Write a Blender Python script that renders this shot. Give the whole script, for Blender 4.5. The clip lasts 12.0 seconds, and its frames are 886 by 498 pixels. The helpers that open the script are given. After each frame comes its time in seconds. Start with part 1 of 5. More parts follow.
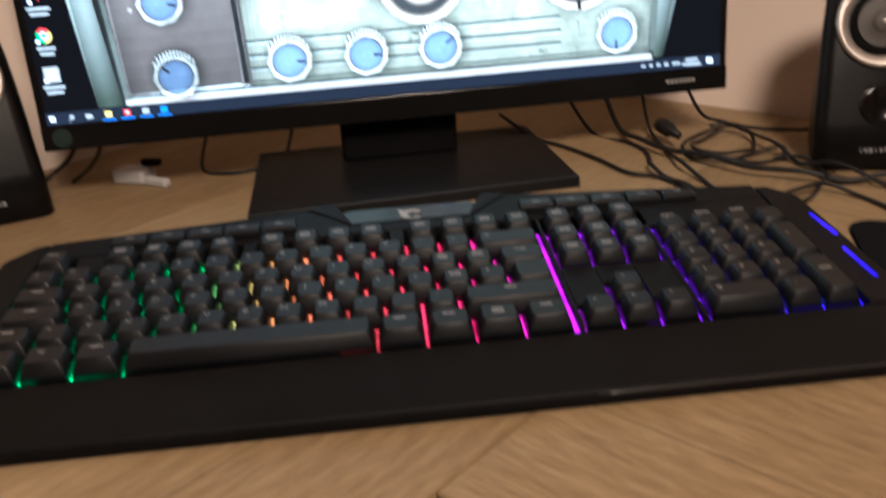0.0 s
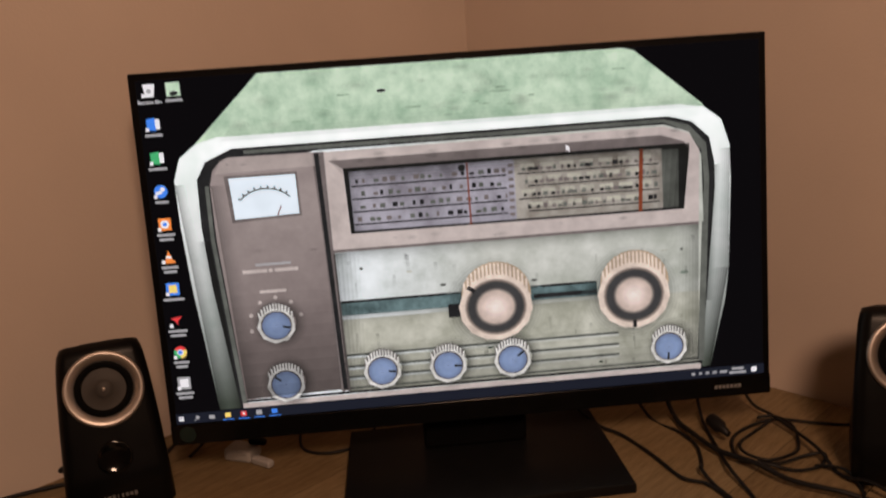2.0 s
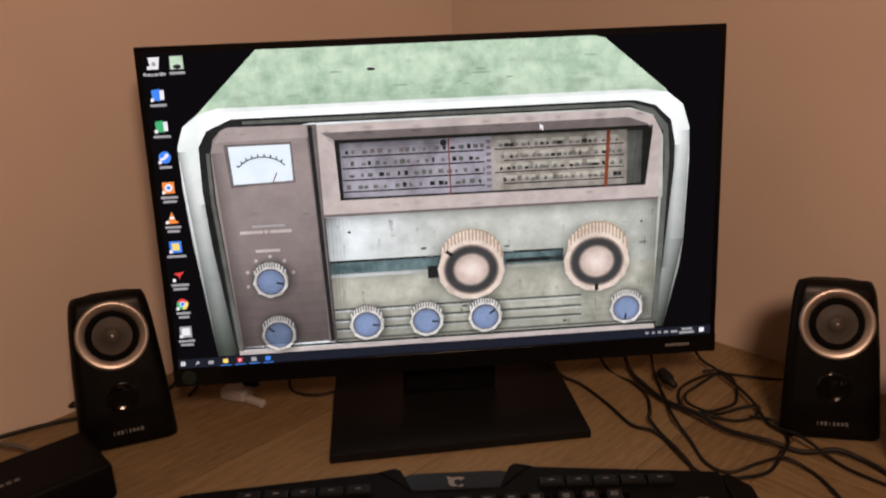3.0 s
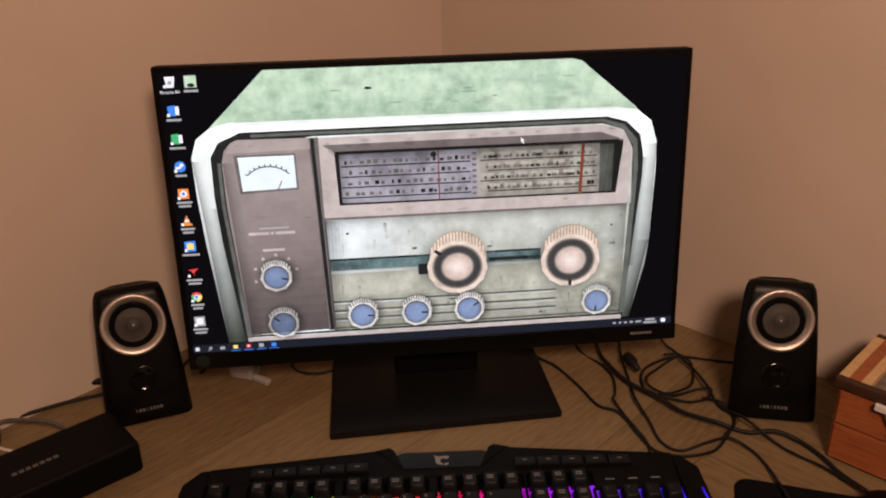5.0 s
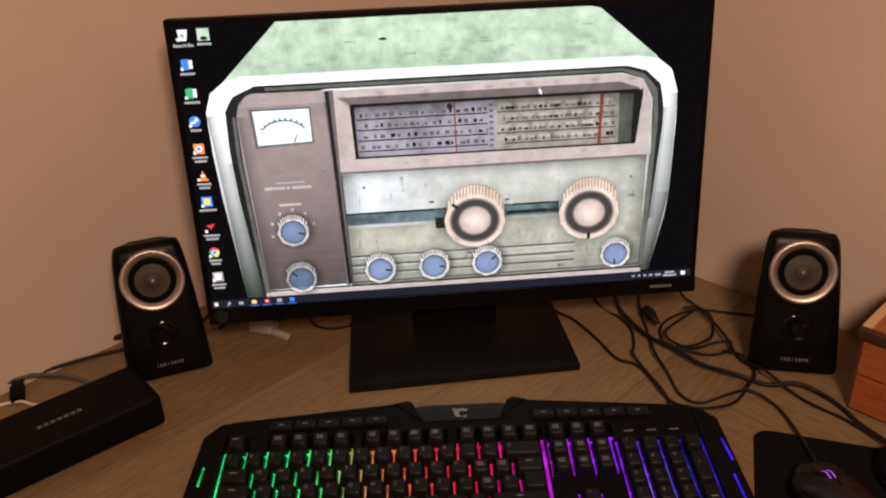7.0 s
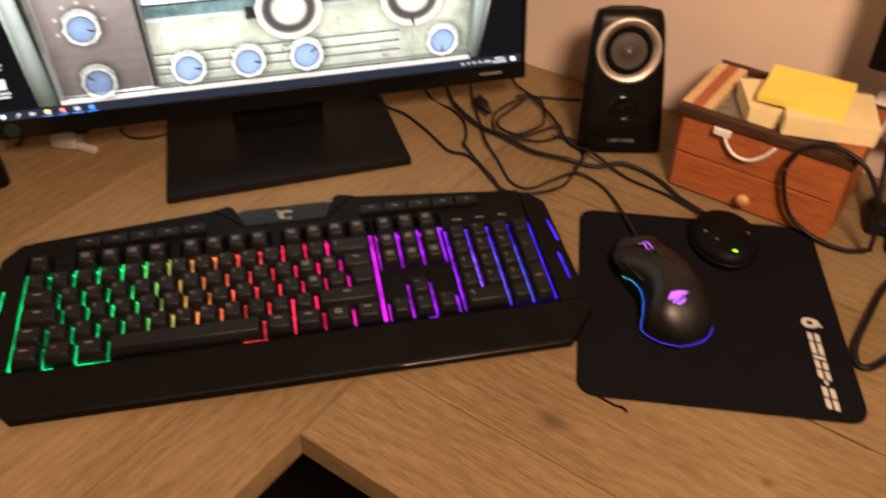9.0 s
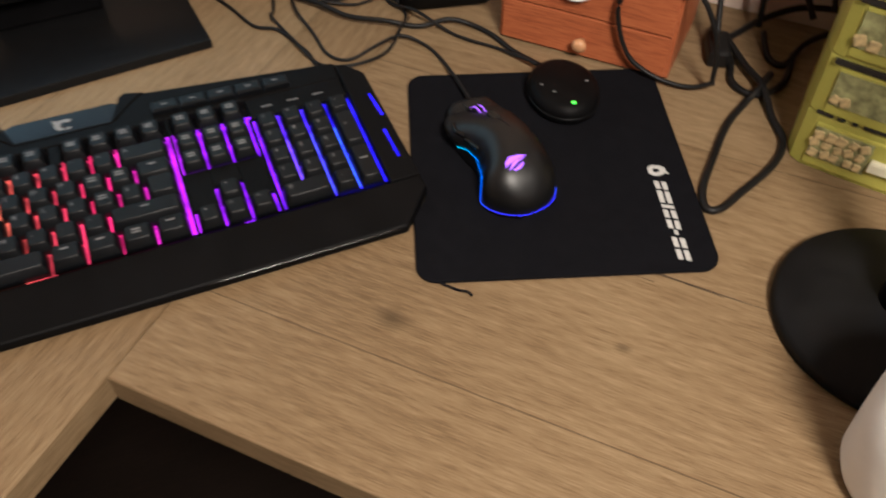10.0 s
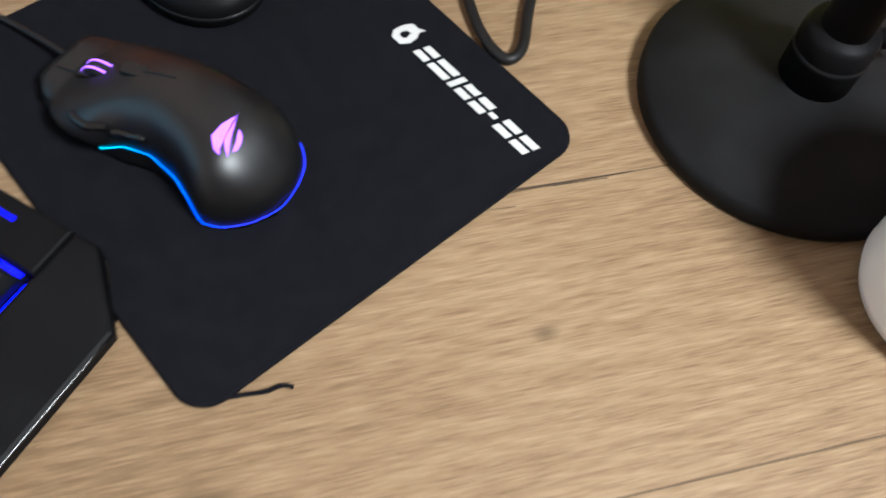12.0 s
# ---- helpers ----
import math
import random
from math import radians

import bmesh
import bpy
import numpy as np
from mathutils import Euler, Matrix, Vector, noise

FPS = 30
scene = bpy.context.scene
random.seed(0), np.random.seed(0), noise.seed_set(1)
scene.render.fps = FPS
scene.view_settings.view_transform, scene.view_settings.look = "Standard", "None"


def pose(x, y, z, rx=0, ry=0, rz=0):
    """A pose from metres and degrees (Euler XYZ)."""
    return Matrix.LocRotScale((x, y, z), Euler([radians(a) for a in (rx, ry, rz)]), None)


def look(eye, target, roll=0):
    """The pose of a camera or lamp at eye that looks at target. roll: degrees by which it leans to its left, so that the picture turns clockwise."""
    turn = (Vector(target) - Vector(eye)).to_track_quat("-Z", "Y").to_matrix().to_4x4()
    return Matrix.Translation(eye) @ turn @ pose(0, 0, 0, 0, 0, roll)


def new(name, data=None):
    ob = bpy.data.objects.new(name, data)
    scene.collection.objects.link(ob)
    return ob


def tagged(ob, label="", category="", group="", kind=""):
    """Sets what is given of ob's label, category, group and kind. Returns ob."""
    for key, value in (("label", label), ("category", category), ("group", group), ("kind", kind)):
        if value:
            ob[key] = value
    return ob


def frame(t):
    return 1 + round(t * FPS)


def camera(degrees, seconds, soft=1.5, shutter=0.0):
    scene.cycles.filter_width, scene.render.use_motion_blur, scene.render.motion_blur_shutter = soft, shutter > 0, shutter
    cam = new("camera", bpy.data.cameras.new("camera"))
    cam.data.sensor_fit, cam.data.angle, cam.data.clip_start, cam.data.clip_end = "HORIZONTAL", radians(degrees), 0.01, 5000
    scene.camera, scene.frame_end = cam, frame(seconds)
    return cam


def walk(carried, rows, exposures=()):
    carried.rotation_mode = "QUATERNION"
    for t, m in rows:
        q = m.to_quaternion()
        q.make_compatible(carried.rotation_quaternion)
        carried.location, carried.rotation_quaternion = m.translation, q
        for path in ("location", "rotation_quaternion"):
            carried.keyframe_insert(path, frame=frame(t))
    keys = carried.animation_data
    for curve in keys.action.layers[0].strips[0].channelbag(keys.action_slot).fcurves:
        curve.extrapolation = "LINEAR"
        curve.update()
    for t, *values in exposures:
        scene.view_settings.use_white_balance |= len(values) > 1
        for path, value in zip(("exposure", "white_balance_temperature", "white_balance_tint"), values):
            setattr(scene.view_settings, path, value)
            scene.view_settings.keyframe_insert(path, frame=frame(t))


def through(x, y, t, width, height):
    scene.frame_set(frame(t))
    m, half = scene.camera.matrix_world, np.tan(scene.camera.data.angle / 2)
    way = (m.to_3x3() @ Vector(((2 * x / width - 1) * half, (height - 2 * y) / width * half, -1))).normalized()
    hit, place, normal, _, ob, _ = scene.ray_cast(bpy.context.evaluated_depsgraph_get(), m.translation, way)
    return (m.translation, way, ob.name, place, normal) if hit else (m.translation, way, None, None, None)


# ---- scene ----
cam = camera(55.7, 12.0, 2.0, 0.5)
PATH = [
    (0, (-0.013, -0.345, 0.219), (0.108, 1.48, -0.59), -3.6),
    (0.5, (-0.014, -0.334, 0.257), (0.021, 1.538, -0.446), -3.2),
    (1, (-0.014, -0.342, 0.294), (0.052, 1.551, -0.348), -2.6),
    (1.5, (-0.019, -0.37, 0.329), (0.022, 1.558, -0.203), -3.7),
    (2, (-0.015, -0.385, 0.39), (-0.021, 1.547, -0.126), -3.8),
    (2.5, (-0.011, -0.407, 0.42), (0.004, 1.508, -0.157), -2.0),
    (3, (-0.016, -0.44, 0.446), (0.022, 1.438, -0.242), -1.9),
    (4.8, (-0.023, -0.497, 0.529), (0.042, 1.324, -0.296), -1.1),
    (5, (-0.019, -0.495, 0.54), (0.048, 1.322, -0.293), -1.0),
    (5.5, (-0.02, -0.497, 0.542), (0.046, 1.319, -0.294), -1.2),
    (6, (-0.021, -0.497, 0.54), (0.01, 1.312, -0.313), -1.7),
    (6.5, (-0.021, -0.494, 0.536), (-0.004, 1.301, -0.347), -1.9),
    (6.7, (-0.02, -0.493, 0.535), (-0.003, 1.295, -0.36), -2.0),
    (8.3, (-0.004, -0.484, 0.509), (0.108, 1.147, -0.643), -0.8),
    (8.5, (0.0, -0.48, 0.504), (0.16, 1.11, -0.698), -0.3),
    (9, (0.022, -0.476, 0.495), (0.324, 1.024, -0.792), 0.4),
    (9.5, (0.051, -0.464, 0.479), (0.459, 0.905, -0.92), -0.1),
    (10, (0.083, -0.431, 0.453), (0.584, 0.79, -1.051), 0.2),
    (10.5, (0.111, -0.373, 0.434), (0.723, 0.7, -1.14), 0.5),
    (11, (0.125, -0.284, 0.4), (0.925, 0.52, -1.247), 2.5),
    (11.5, (0.129, -0.236, 0.355), (0.997, 0.34, -1.352), 2.9),
    (12, (0.16, -0.202, 0.323), (1.04, 0.189, -1.43), 7.0),
]
EXPOSURES = [(0, 1.08, 4900, -1), (0.5, 0.88, 5600, 7), (1.5, -0.30, 6600, 18), (2.0, -0.52, 6550, 18), (2.5, -0.50, 6500, 19), (3.2, -0.32, 6450, 19), (6.5, -0.18, 6450, 19), (8.5, 0.52, 6500, 15), (9.0, 0.88, 6600, 11), (9.5, 1.17, 6300, 9), (10.0, 1.1, 4500, -7), (10.5, 1.14, 4060, -8), (11.0, 1.26, 4030, -8), (11.5, 1.72, 3880, -10), (12, 1.82, 3860, -10)]
walk(cam, [(t, look(eye, target, roll)) for t, eye, target, roll in PATH], EXPOSURES)

# ---- light ----
CORNER = Vector((0.030, 0.733, 0))           # where the two walls meet, on the desk's level
ALONG_R = Vector((0.688, -0.725, 0))         # along the right wall, away from the corner
ALONG_L = Vector((-0.725, -0.688, 0))        # along the left wall


def room(r, l, z=0.0):
    """A place from the distances along the two walls."""
    return CORNER + ALONG_R * r + ALONG_L * l + Vector((0, 0, z))


world = bpy.data.worlds.new("world")
scene.world = world
world.use_nodes = True
world.node_tree.nodes["Background"].inputs[0].default_value = (0.05, 0.035, 0.025, 1)
world.node_tree.nodes["Background"].inputs[1].default_value = 0.2

lamp_data = bpy.data.lights.new("room_lamp_light", "AREA")
lamp_data.shape, lamp_data.size, lamp_data.energy, lamp_data.color = "DISK", 0.3, 16, (1.0, 0.645, 0.42)
lamp_light = new("room_lamp_light", lamp_data)
lamp_light.matrix_world = look((0.20, -0.92, 1.05), (0.25, 0.2, 0.05))


# ---- materials ----
def nodes_of(name):
    m = bpy.data.materials.new(name)
    m.use_nodes = True
    t = m.node_tree
    return m, t, t.nodes, t.links, t.nodes["Principled BSDF"]


def plain(name, colour, rough=0.5, metal=0.0, vary=0.25, scale=40.0, bump=0.0, bump_scale=300.0, spec=0.5):
    """A surface with slight colour and gloss variation and fine relief."""
    m, t, n, l, b = nodes_of(name)
    co = n.new("ShaderNodeTexCoord")
    tex = n.new("ShaderNodeTexNoise")
    tex.inputs["Scale"].default_value, tex.inputs["Detail"].default_value = scale, 6
    l.new(co.outputs["Object"], tex.inputs["Vector"])
    ramp = n.new("ShaderNodeValToRGB")
    lo = [c * (1 - vary) for c in colour]
    hi = [min(1, c * (1 + vary)) for c in colour]
    ramp.color_ramp.elements[0].position, ramp.color_ramp.elements[1].position = 0.3, 0.7
    ramp.color_ramp.elements[0].color, ramp.color_ramp.elements[1].color = (*lo, 1), (*hi, 1)
    l.new(tex.outputs["Fac"], ramp.inputs[0])
    l.new(ramp.outputs[0], b.inputs["Base Color"])
    mr = n.new("ShaderNodeMapRange")
    mr.inputs["To Min"].default_value, mr.inputs["To Max"].default_value = max(0.02, rough - 0.08), min(1, rough + 0.08)
    l.new(tex.outputs["Fac"], mr.inputs["Value"])
    l.new(mr.outputs[0], b.inputs["Roughness"])
    b.inputs["Metallic"].default_value = metal
    b.inputs["Specular IOR Level"].default_value = spec
    if bump:
        fine = n.new("ShaderNodeTexNoise")
        fine.inputs["Scale"].default_value = bump_scale
        l.new(co.outputs["Object"], fine.inputs["Vector"])
        bp = n.new("ShaderNodeBump")
        bp.inputs["Strength"].default_value, bp.inputs["Distance"].default_value = bump, 0.0006
        l.new(fine.outputs["Fac"], bp.inputs["Height"])
        l.new(bp.outputs[0], b.inputs["Normal"])
    return m


def wood(name, dark, mid, light, stretch=9.0, scale=14.0, rough=0.45, fine=220.0, bump=0.25, plank=0.0, offset=0.0, knots=()):
    """Wood with the grain along the object's x axis; plank: the width of the boards in its decor."""
    m, t, n, l, b = nodes_of(name)
    co = n.new("ShaderNodeTexCoord")
    base = co.outputs["Object"]

    def math_node(kind, a, c=None):
        q = n.new("ShaderNodeMath")
        q.operation = kind
        for k, v in ((0, a), (1, c)):
            if isinstance(v, (int, float)):
                q.inputs[k].default_value = v
            elif v is not None:
                l.new(v, q.inputs[k])
        return q.outputs[0]

    def streaks(across, freq, detail, twist=0.0):
        mp = n.new("ShaderNodeMapping")
        mp.inputs["Scale"].default_value = (1.0, across, across)
        l.new(vec, mp.inputs["Vector"])
        q = n.new("ShaderNodeTexNoise")
        q.inputs["Scale"].default_value, q.inputs["Detail"].default_value, q.inputs["Distortion"].default_value = freq, detail, twist
        l.new(mp.outputs[0], q.inputs["Vector"])
        return q.outputs["Fac"]

    def blend(f, a, c):
        q = n.new("ShaderNodeMix")
        q.inputs["Factor"].default_value = f
        l.new(a, q.inputs["A"])
        l.new(c, q.inputs["B"])
        return q.outputs[0]

    vec, board, joint = base, None, None
    if plank:
        sep = n.new("ShaderNodeSeparateXYZ")
        l.new(base, sep.inputs[0])
        pos = math_node("ADD", math_node("MULTIPLY", sep.outputs["Y"], 1 / plank), offset)
        index = math_node("FLOOR", pos)
        wn = n.new("ShaderNodeTexWhiteNoise")
        wn.noise_dimensions = "1D"
        l.new(index, wn.inputs["W"])
        board = wn.outputs["Value"]
        frac = math_node("SUBTRACT", pos, index)
        joint = math_node("LESS_THAN", frac, 0.0009 / plank)
        shift = n.new("ShaderNodeCombineXYZ")
        l.new(math_node("MULTIPLY", board, 7.0), shift.inputs[0])
        l.new(math_node("MULTIPLY", index, 3.1), shift.inputs[2])
        add = n.new("ShaderNodeVectorMath")
        l.new(base, add.inputs[0])
        l.new(shift.outputs[0], add.inputs[1])
        vec = add.outputs[0]
    wide = streaks(stretch, scale * 0.3, 5, 1.4)
    small = streaks(stretch * 4.0, fine * 0.10, 5, 0.25)
    hair = streaks(stretch * 3.4, fine * 0.26, 5, 0.2)
    cloud = n.new("ShaderNodeTexNoise")
    cloud.inputs["Scale"].default_value, cloud.inputs["Detail"].default_value = 6, 4
    l.new(vec, cloud.inputs["Vector"])
    wmap = n.new("ShaderNodeMapping")
    wmap.inputs["Scale"].default_value = (0.22, 1.0, 1.0)
    l.new(vec, wmap.inputs["Vector"])
    rings = n.new("ShaderNodeTexWave")
    rings.bands_direction = "Y"
    rings.inputs["Scale"].default_value, rings.inputs["Distortion"].default_value = 30, 16
    rings.inputs["Detail"].default_value, rings.inputs["Detail Scale"].default_value = 3, 0.9
    l.new(wmap.outputs[0], rings.inputs["Vector"])
    tone = blend(0.04, blend(0.20, blend(0.70, blend(0.45, wide, small), hair), cloud.outputs["Fac"]), rings.outputs["Fac"])
    if board is not None:
        tone = math_node("ADD", tone, math_node("MULTIPLY", math_node("SUBTRACT", board, 0.5), 0.05))
    ramp = n.new("ShaderNodeValToRGB")
    e = ramp.color_ramp.elements
    e[0].position, e[0].color = 0.365, (*dark, 1)
    e[1].position, e[1].color = 0.62, (*light, 1)
    k = e.new(0.48)
    k.color = (*mid, 1)
    l.new(tone, ramp.inputs[0])
    colour = ramp.outputs[0]
    marks = [(joint, 0.75)] if joint is not None else []
    for x, y, r in knots:
        d = n.new("ShaderNodeVectorMath")
        d.operation = "DISTANCE"
        sc3 = n.new("ShaderNodeMapping")
        sc3.inputs["Location"].default_value = (-x * 0.7, -y, 0)
        sc3.inputs["Scale"].default_value = (0.7, 1, 1)
        l.new(base, sc3.inputs["Vector"])
        l.new(sc3.outputs[0], d.inputs[0])
        wob = math_node("ADD", d.outputs["Value"], math_node("MULTIPLY", math_node("SUBTRACT", small, 0.5), r * 1.2))
        mr = n.new("ShaderNodeMapRange")
        mr.inputs["From Min"].default_value, mr.inputs["From Max"].default_value = r * 1.25, r * 0.2
        l.new(wob, mr.inputs["Value"])
        marks.append((mr.outputs[0], 0.6))
    for mask, deep in marks:
        q = n.new("ShaderNodeMix")
        q.data_type = "RGBA"
        l.new(math_node("MULTIPLY", mask, deep), q.inputs["Factor"])
        l.new(colour, q.inputs["A"])
        q.inputs["B"].default_value = (*[c * 0.35 for c in dark], 1)
        colour = q.outputs["Result"]
    l.new(colour, b.inputs["Base Color"])
    b.inputs["Specular IOR Level"].default_value = 0.22
    mr = n.new("ShaderNodeMapRange")
    mr.inputs["To Min"].default_value, mr.inputs["To Max"].default_value = rough + 0.12, rough - 0.06
    l.new(tone, mr.inputs["Value"])
    l.new(mr.outputs[0], b.inputs["Roughness"])
    bp = n.new("ShaderNodeBump")
    bp.inputs["Strength"].default_value, bp.inputs["Distance"].default_value = bump, 0.0008
    l.new(blend(0.5, small, hair), bp.inputs["Height"])
    l.new(bp.outputs[0], b.inputs["Normal"])
    return m


def glow(name, colour, strength, spots=0.0, scale=30.0, second=None, low=None, span=(0.25, 0.05), axis="Z"):
    """A surface that gives off light, with an uneven picture where spots is set."""
    m, t, n, l, b = nodes_of(name)
    n.remove(b)
    em = n.new("ShaderNodeEmission")
    em.inputs["Strength"].default_value = strength
    em.inputs["Color"].default_value = (*colour, 1)
    l.new(em.outputs[0], n["Material Output"].inputs[0])
    if spots:
        co = n.new("ShaderNodeTexCoord")
        tex = n.new("ShaderNodeTexNoise")
        tex.inputs["Scale"].default_value, tex.inputs["Detail"].default_value = scale, 7
        tex.inputs["Roughness"].default_value = 0.65
        l.new(co.outputs["Object"], tex.inputs["Vector"])
        ramp = n.new("ShaderNodeValToRGB")
        other = second or [c * (1 - spots) for c in colour]
        ramp.color_ramp.elements[0].position, ramp.color_ramp.elements[1].position = 0.38, 0.60
        ramp.color_ramp.elements[0].color, ramp.color_ramp.elements[1].color = (*other, 1), (*colour, 1)
        patch = n.new("ShaderNodeTexNoise")
        patch.inputs["Scale"].default_value, patch.inputs["Detail"].default_value, patch.inputs["Distortion"].default_value = scale * 0.33, 5, 1.2
        l.new(co.outputs["Object"], patch.inputs["Vector"])
        both = n.new("ShaderNodeMix")
        both.inputs["Factor"].default_value = 0.45
        l.new(tex.outputs["Fac"], both.inputs["A"])
        l.new(patch.outputs["Fac"], both.inputs["B"])
        l.new(both.outputs[0], ramp.inputs[0])
        out = ramp.outputs[0]
        if low:
            sep = n.new("ShaderNodeSeparateXYZ")
            l.new(co.outputs["Object"], sep.inputs[0])
            mr = n.new("ShaderNodeMapRange")
            mr.inputs["From Min"].default_value, mr.inputs["From Max"].default_value = span
            l.new(sep.outputs[axis], mr.inputs["Value"])
            mx = n.new("ShaderNodeMix")
            mx.data_type = "RGBA"
            mx.blend_type = "MULTIPLY"
            l.new(mr.outputs[0], mx.inputs["Factor"])
            l.new(out, mx.inputs["A"])
            mx.inputs["B"].default_value = (*low, 1)
            out = mx.outputs["Result"]
        l.new(out, em.inputs["Color"])
    return m


WALL = plain("wall_paint", (0.64, 0.54, 0.46), 0.75, vary=0.05, scale=5, bump=0.35, bump_scale=420)
OAK = wood("oak_laminate", (0.120, 0.079, 0.037), (0.202, 0.140, 0.071), (0.286, 0.215, 0.119), plank=0.142, offset=0.585, knots=((0.62, 0.26, 0.005),))
OAK_R = wood("oak_laminate_cross", (0.120, 0.079, 0.037), (0.202, 0.140, 0.071), (0.286, 0.215, 0.119), plank=0.142, offset=0.535, knots=((0.712, -0.471, 0.009), (0.86, -0.43, 0.004)))
# near black: the shade below the desk is put into the floor's colour
FLOOR = wood("shaded_floor_wood", (0.007, 0.005, 0.004), (0.011, 0.007, 0.005), (0.016, 0.011, 0.008))
BLACK = plain("black_plastic", (0.0032, 0.0031, 0.0035), 0.5, vary=0.25, spec=0.08, bump=0.25, bump_scale=1500)
# slightly blue: the screen's reflected light is mixed into the keycap colour
KEY = plain("keycap_plastic", (0.0037, 0.0042, 0.0054), 0.42, vary=0.2, spec=0.22, bump=0.2, bump_scale=1800)
GLOSS = plain("gloss_black", (0.004, 0.004, 0.0042), 0.2, vary=0.1, spec=0.25)
SATIN = plain("satin_black", (0.0034, 0.0033, 0.0034), 0.33, vary=0.15, spec=0.16, bump=0.1, bump_scale=900)
STANDM = plain("brushed_black", (0.007, 0.007, 0.0075), 0.36, vary=0.2, scale=120, spec=0.15)
FABRIC = plain("pad_cloth", (0.0072, 0.0072, 0.0090), 0.9, vary=0.12, scale=120, bump=0.3, bump_scale=1500, spec=0.01)
RUBBER = plain("cable_rubber", (0.008, 0.0075, 0.0075), 0.5, vary=0.2, spec=0.25)
SILVER = plain("silver_ring", (0.55, 0.50, 0.46), 0.42, metal=0.85, vary=0.08)
CONE = plain("speaker_cone", (0.055, 0.050, 0.046), 0.6, vary=0.15, spec=0.3)
SURROUND = plain("foam_surround", (0.004, 0.004, 0.004), 0.85, vary=0.2, spec=0.05)
PIANO = plain("lacquer_black", (0.003, 0.003, 0.003), 0.08, vary=0.05, spec=0.5)
# white plastic greyed down to stand for the shade under the monitor
WHITE_SHADED = plain("shaded_white_plastic", (0.36, 0.35, 0.34), 0.5, vary=0.05)
PRINTW = plain("white_print", (0.5, 0.5, 0.49), 0.6, vary=0.05)
PRINTD = plain("dull_print", (0.10, 0.10, 0.10), 0.6, vary=0.1)
PRINTG = plain("grey_print", (0.22, 0.22, 0.22), 0.5, vary=0.05)
CHERRY = wood("cherry_wood", (0.20, 0.055, 0.02), (0.33, 0.10, 0.035), (0.42, 0.14, 0.05), stretch=6, scale=18, rough=0.4)
DARKWOOD = wood("dark_wood", (0.03, 0.014, 0.008), (0.05, 0.024, 0.014), (0.075, 0.04, 0.025), rough=0.5)
STRAW = wood("pale_inlay", (0.45, 0.28, 0.12), (0.6, 0.4, 0.2), (0.7, 0.5, 0.28))
KNOB = plain("pale_wood", (0.55, 0.30, 0.14), 0.45, vary=0.2, scale=90)
PAPER = plain("cream_paper", (0.74, 0.63, 0.36), 0.8, vary=0.06)
YPAPER = plain("yellow_paper", (0.8, 0.66, 0.12), 0.8, vary=0.06)
WHITE = plain("white_plastic", (0.75, 0.74, 0.72), 0.42, vary=0.04)


# ---- building ----
def link(name, bm, material, smooth=False):
    me = bpy.data.meshes.new(name)
    bm.normal_update()
    bm.to_mesh(me)
    bm.free()
    for m in (material if isinstance(material, (list, tuple)) else [material]):
        me.materials.append(m)
    if smooth:
        for p in me.polygons:
            p.use_smooth = True
    return new(name, me)


def part(name, bm, material, parent, label="", at=None, smooth=False):
    ob = link(name, bm, material, smooth)
    ob.parent = parent
    if at is not None:
        ob.matrix_basis = at
    return tagged(ob, label)


def thing(name, at, label, category, group="", kind=""):
    ob = new(name)
    ob.matrix_world = at
    ob.empty_display_size = 0.02
    return tagged(ob, label, category, group, kind)


def box(x0, x1, y0, y1, z0, z1, bevel=0.0, seg=2, bm=None):
    bm = bm or bmesh.new()
    v = bmesh.ops.create_cube(bm, size=1)["verts"]
    for p in v:
        p.co = Vector((x0 + (p.co.x + 0.5) * (x1 - x0), y0 + (p.co.y + 0.5) * (y1 - y0), z0 + (p.co.z + 0.5) * (z1 - z0)))
    if bevel:
        edges = list({e for p in v for e in p.link_edges})
        bmesh.ops.bevel(bm, geom=edges, offset=bevel, segments=seg, affect="EDGES", profile=0.5)
    return bm


def prism(pts, z0, z1, bevel=0.0, seg=2, bm=None):
    """An upright block over an outline."""
    bm = bm or bmesh.new()
    lo = [bm.verts.new((x, y, z0)) for x, y in pts]
    hi = [bm.verts.new((x, y, z1)) for x, y in pts]
    n = len(pts)
    faces = [bm.faces.new(hi), bm.faces.new(lo[::-1])]
    for i in range(n):
        faces.append(bm.faces.new((lo[i], lo[(i + 1) % n], hi[(i + 1) % n], hi[i])))
    bmesh.ops.recalc_face_normals(bm, faces=faces)
    if bevel:
        top = [e for e in faces[0].edges]
        bmesh.ops.bevel(bm, geom=top, offset=bevel, segments=seg, affect="EDGES", profile=0.5)
    return bm


def round_rect(w, h, r, n=6, cx=0.0, cy=0.0):
    out = []
    for sx, sy, a0 in ((1, -1, -90), (1, 1, 0), (-1, 1, 90), (-1, -1, 180)):
        for i in range(n + 1):
            a = radians(a0 + 90 * i / n)
            out.append((cx + sx * (w / 2 - r) + r * math.cos(a), cy + sy * (h / 2 - r) + r * math.sin(a)))
    return out


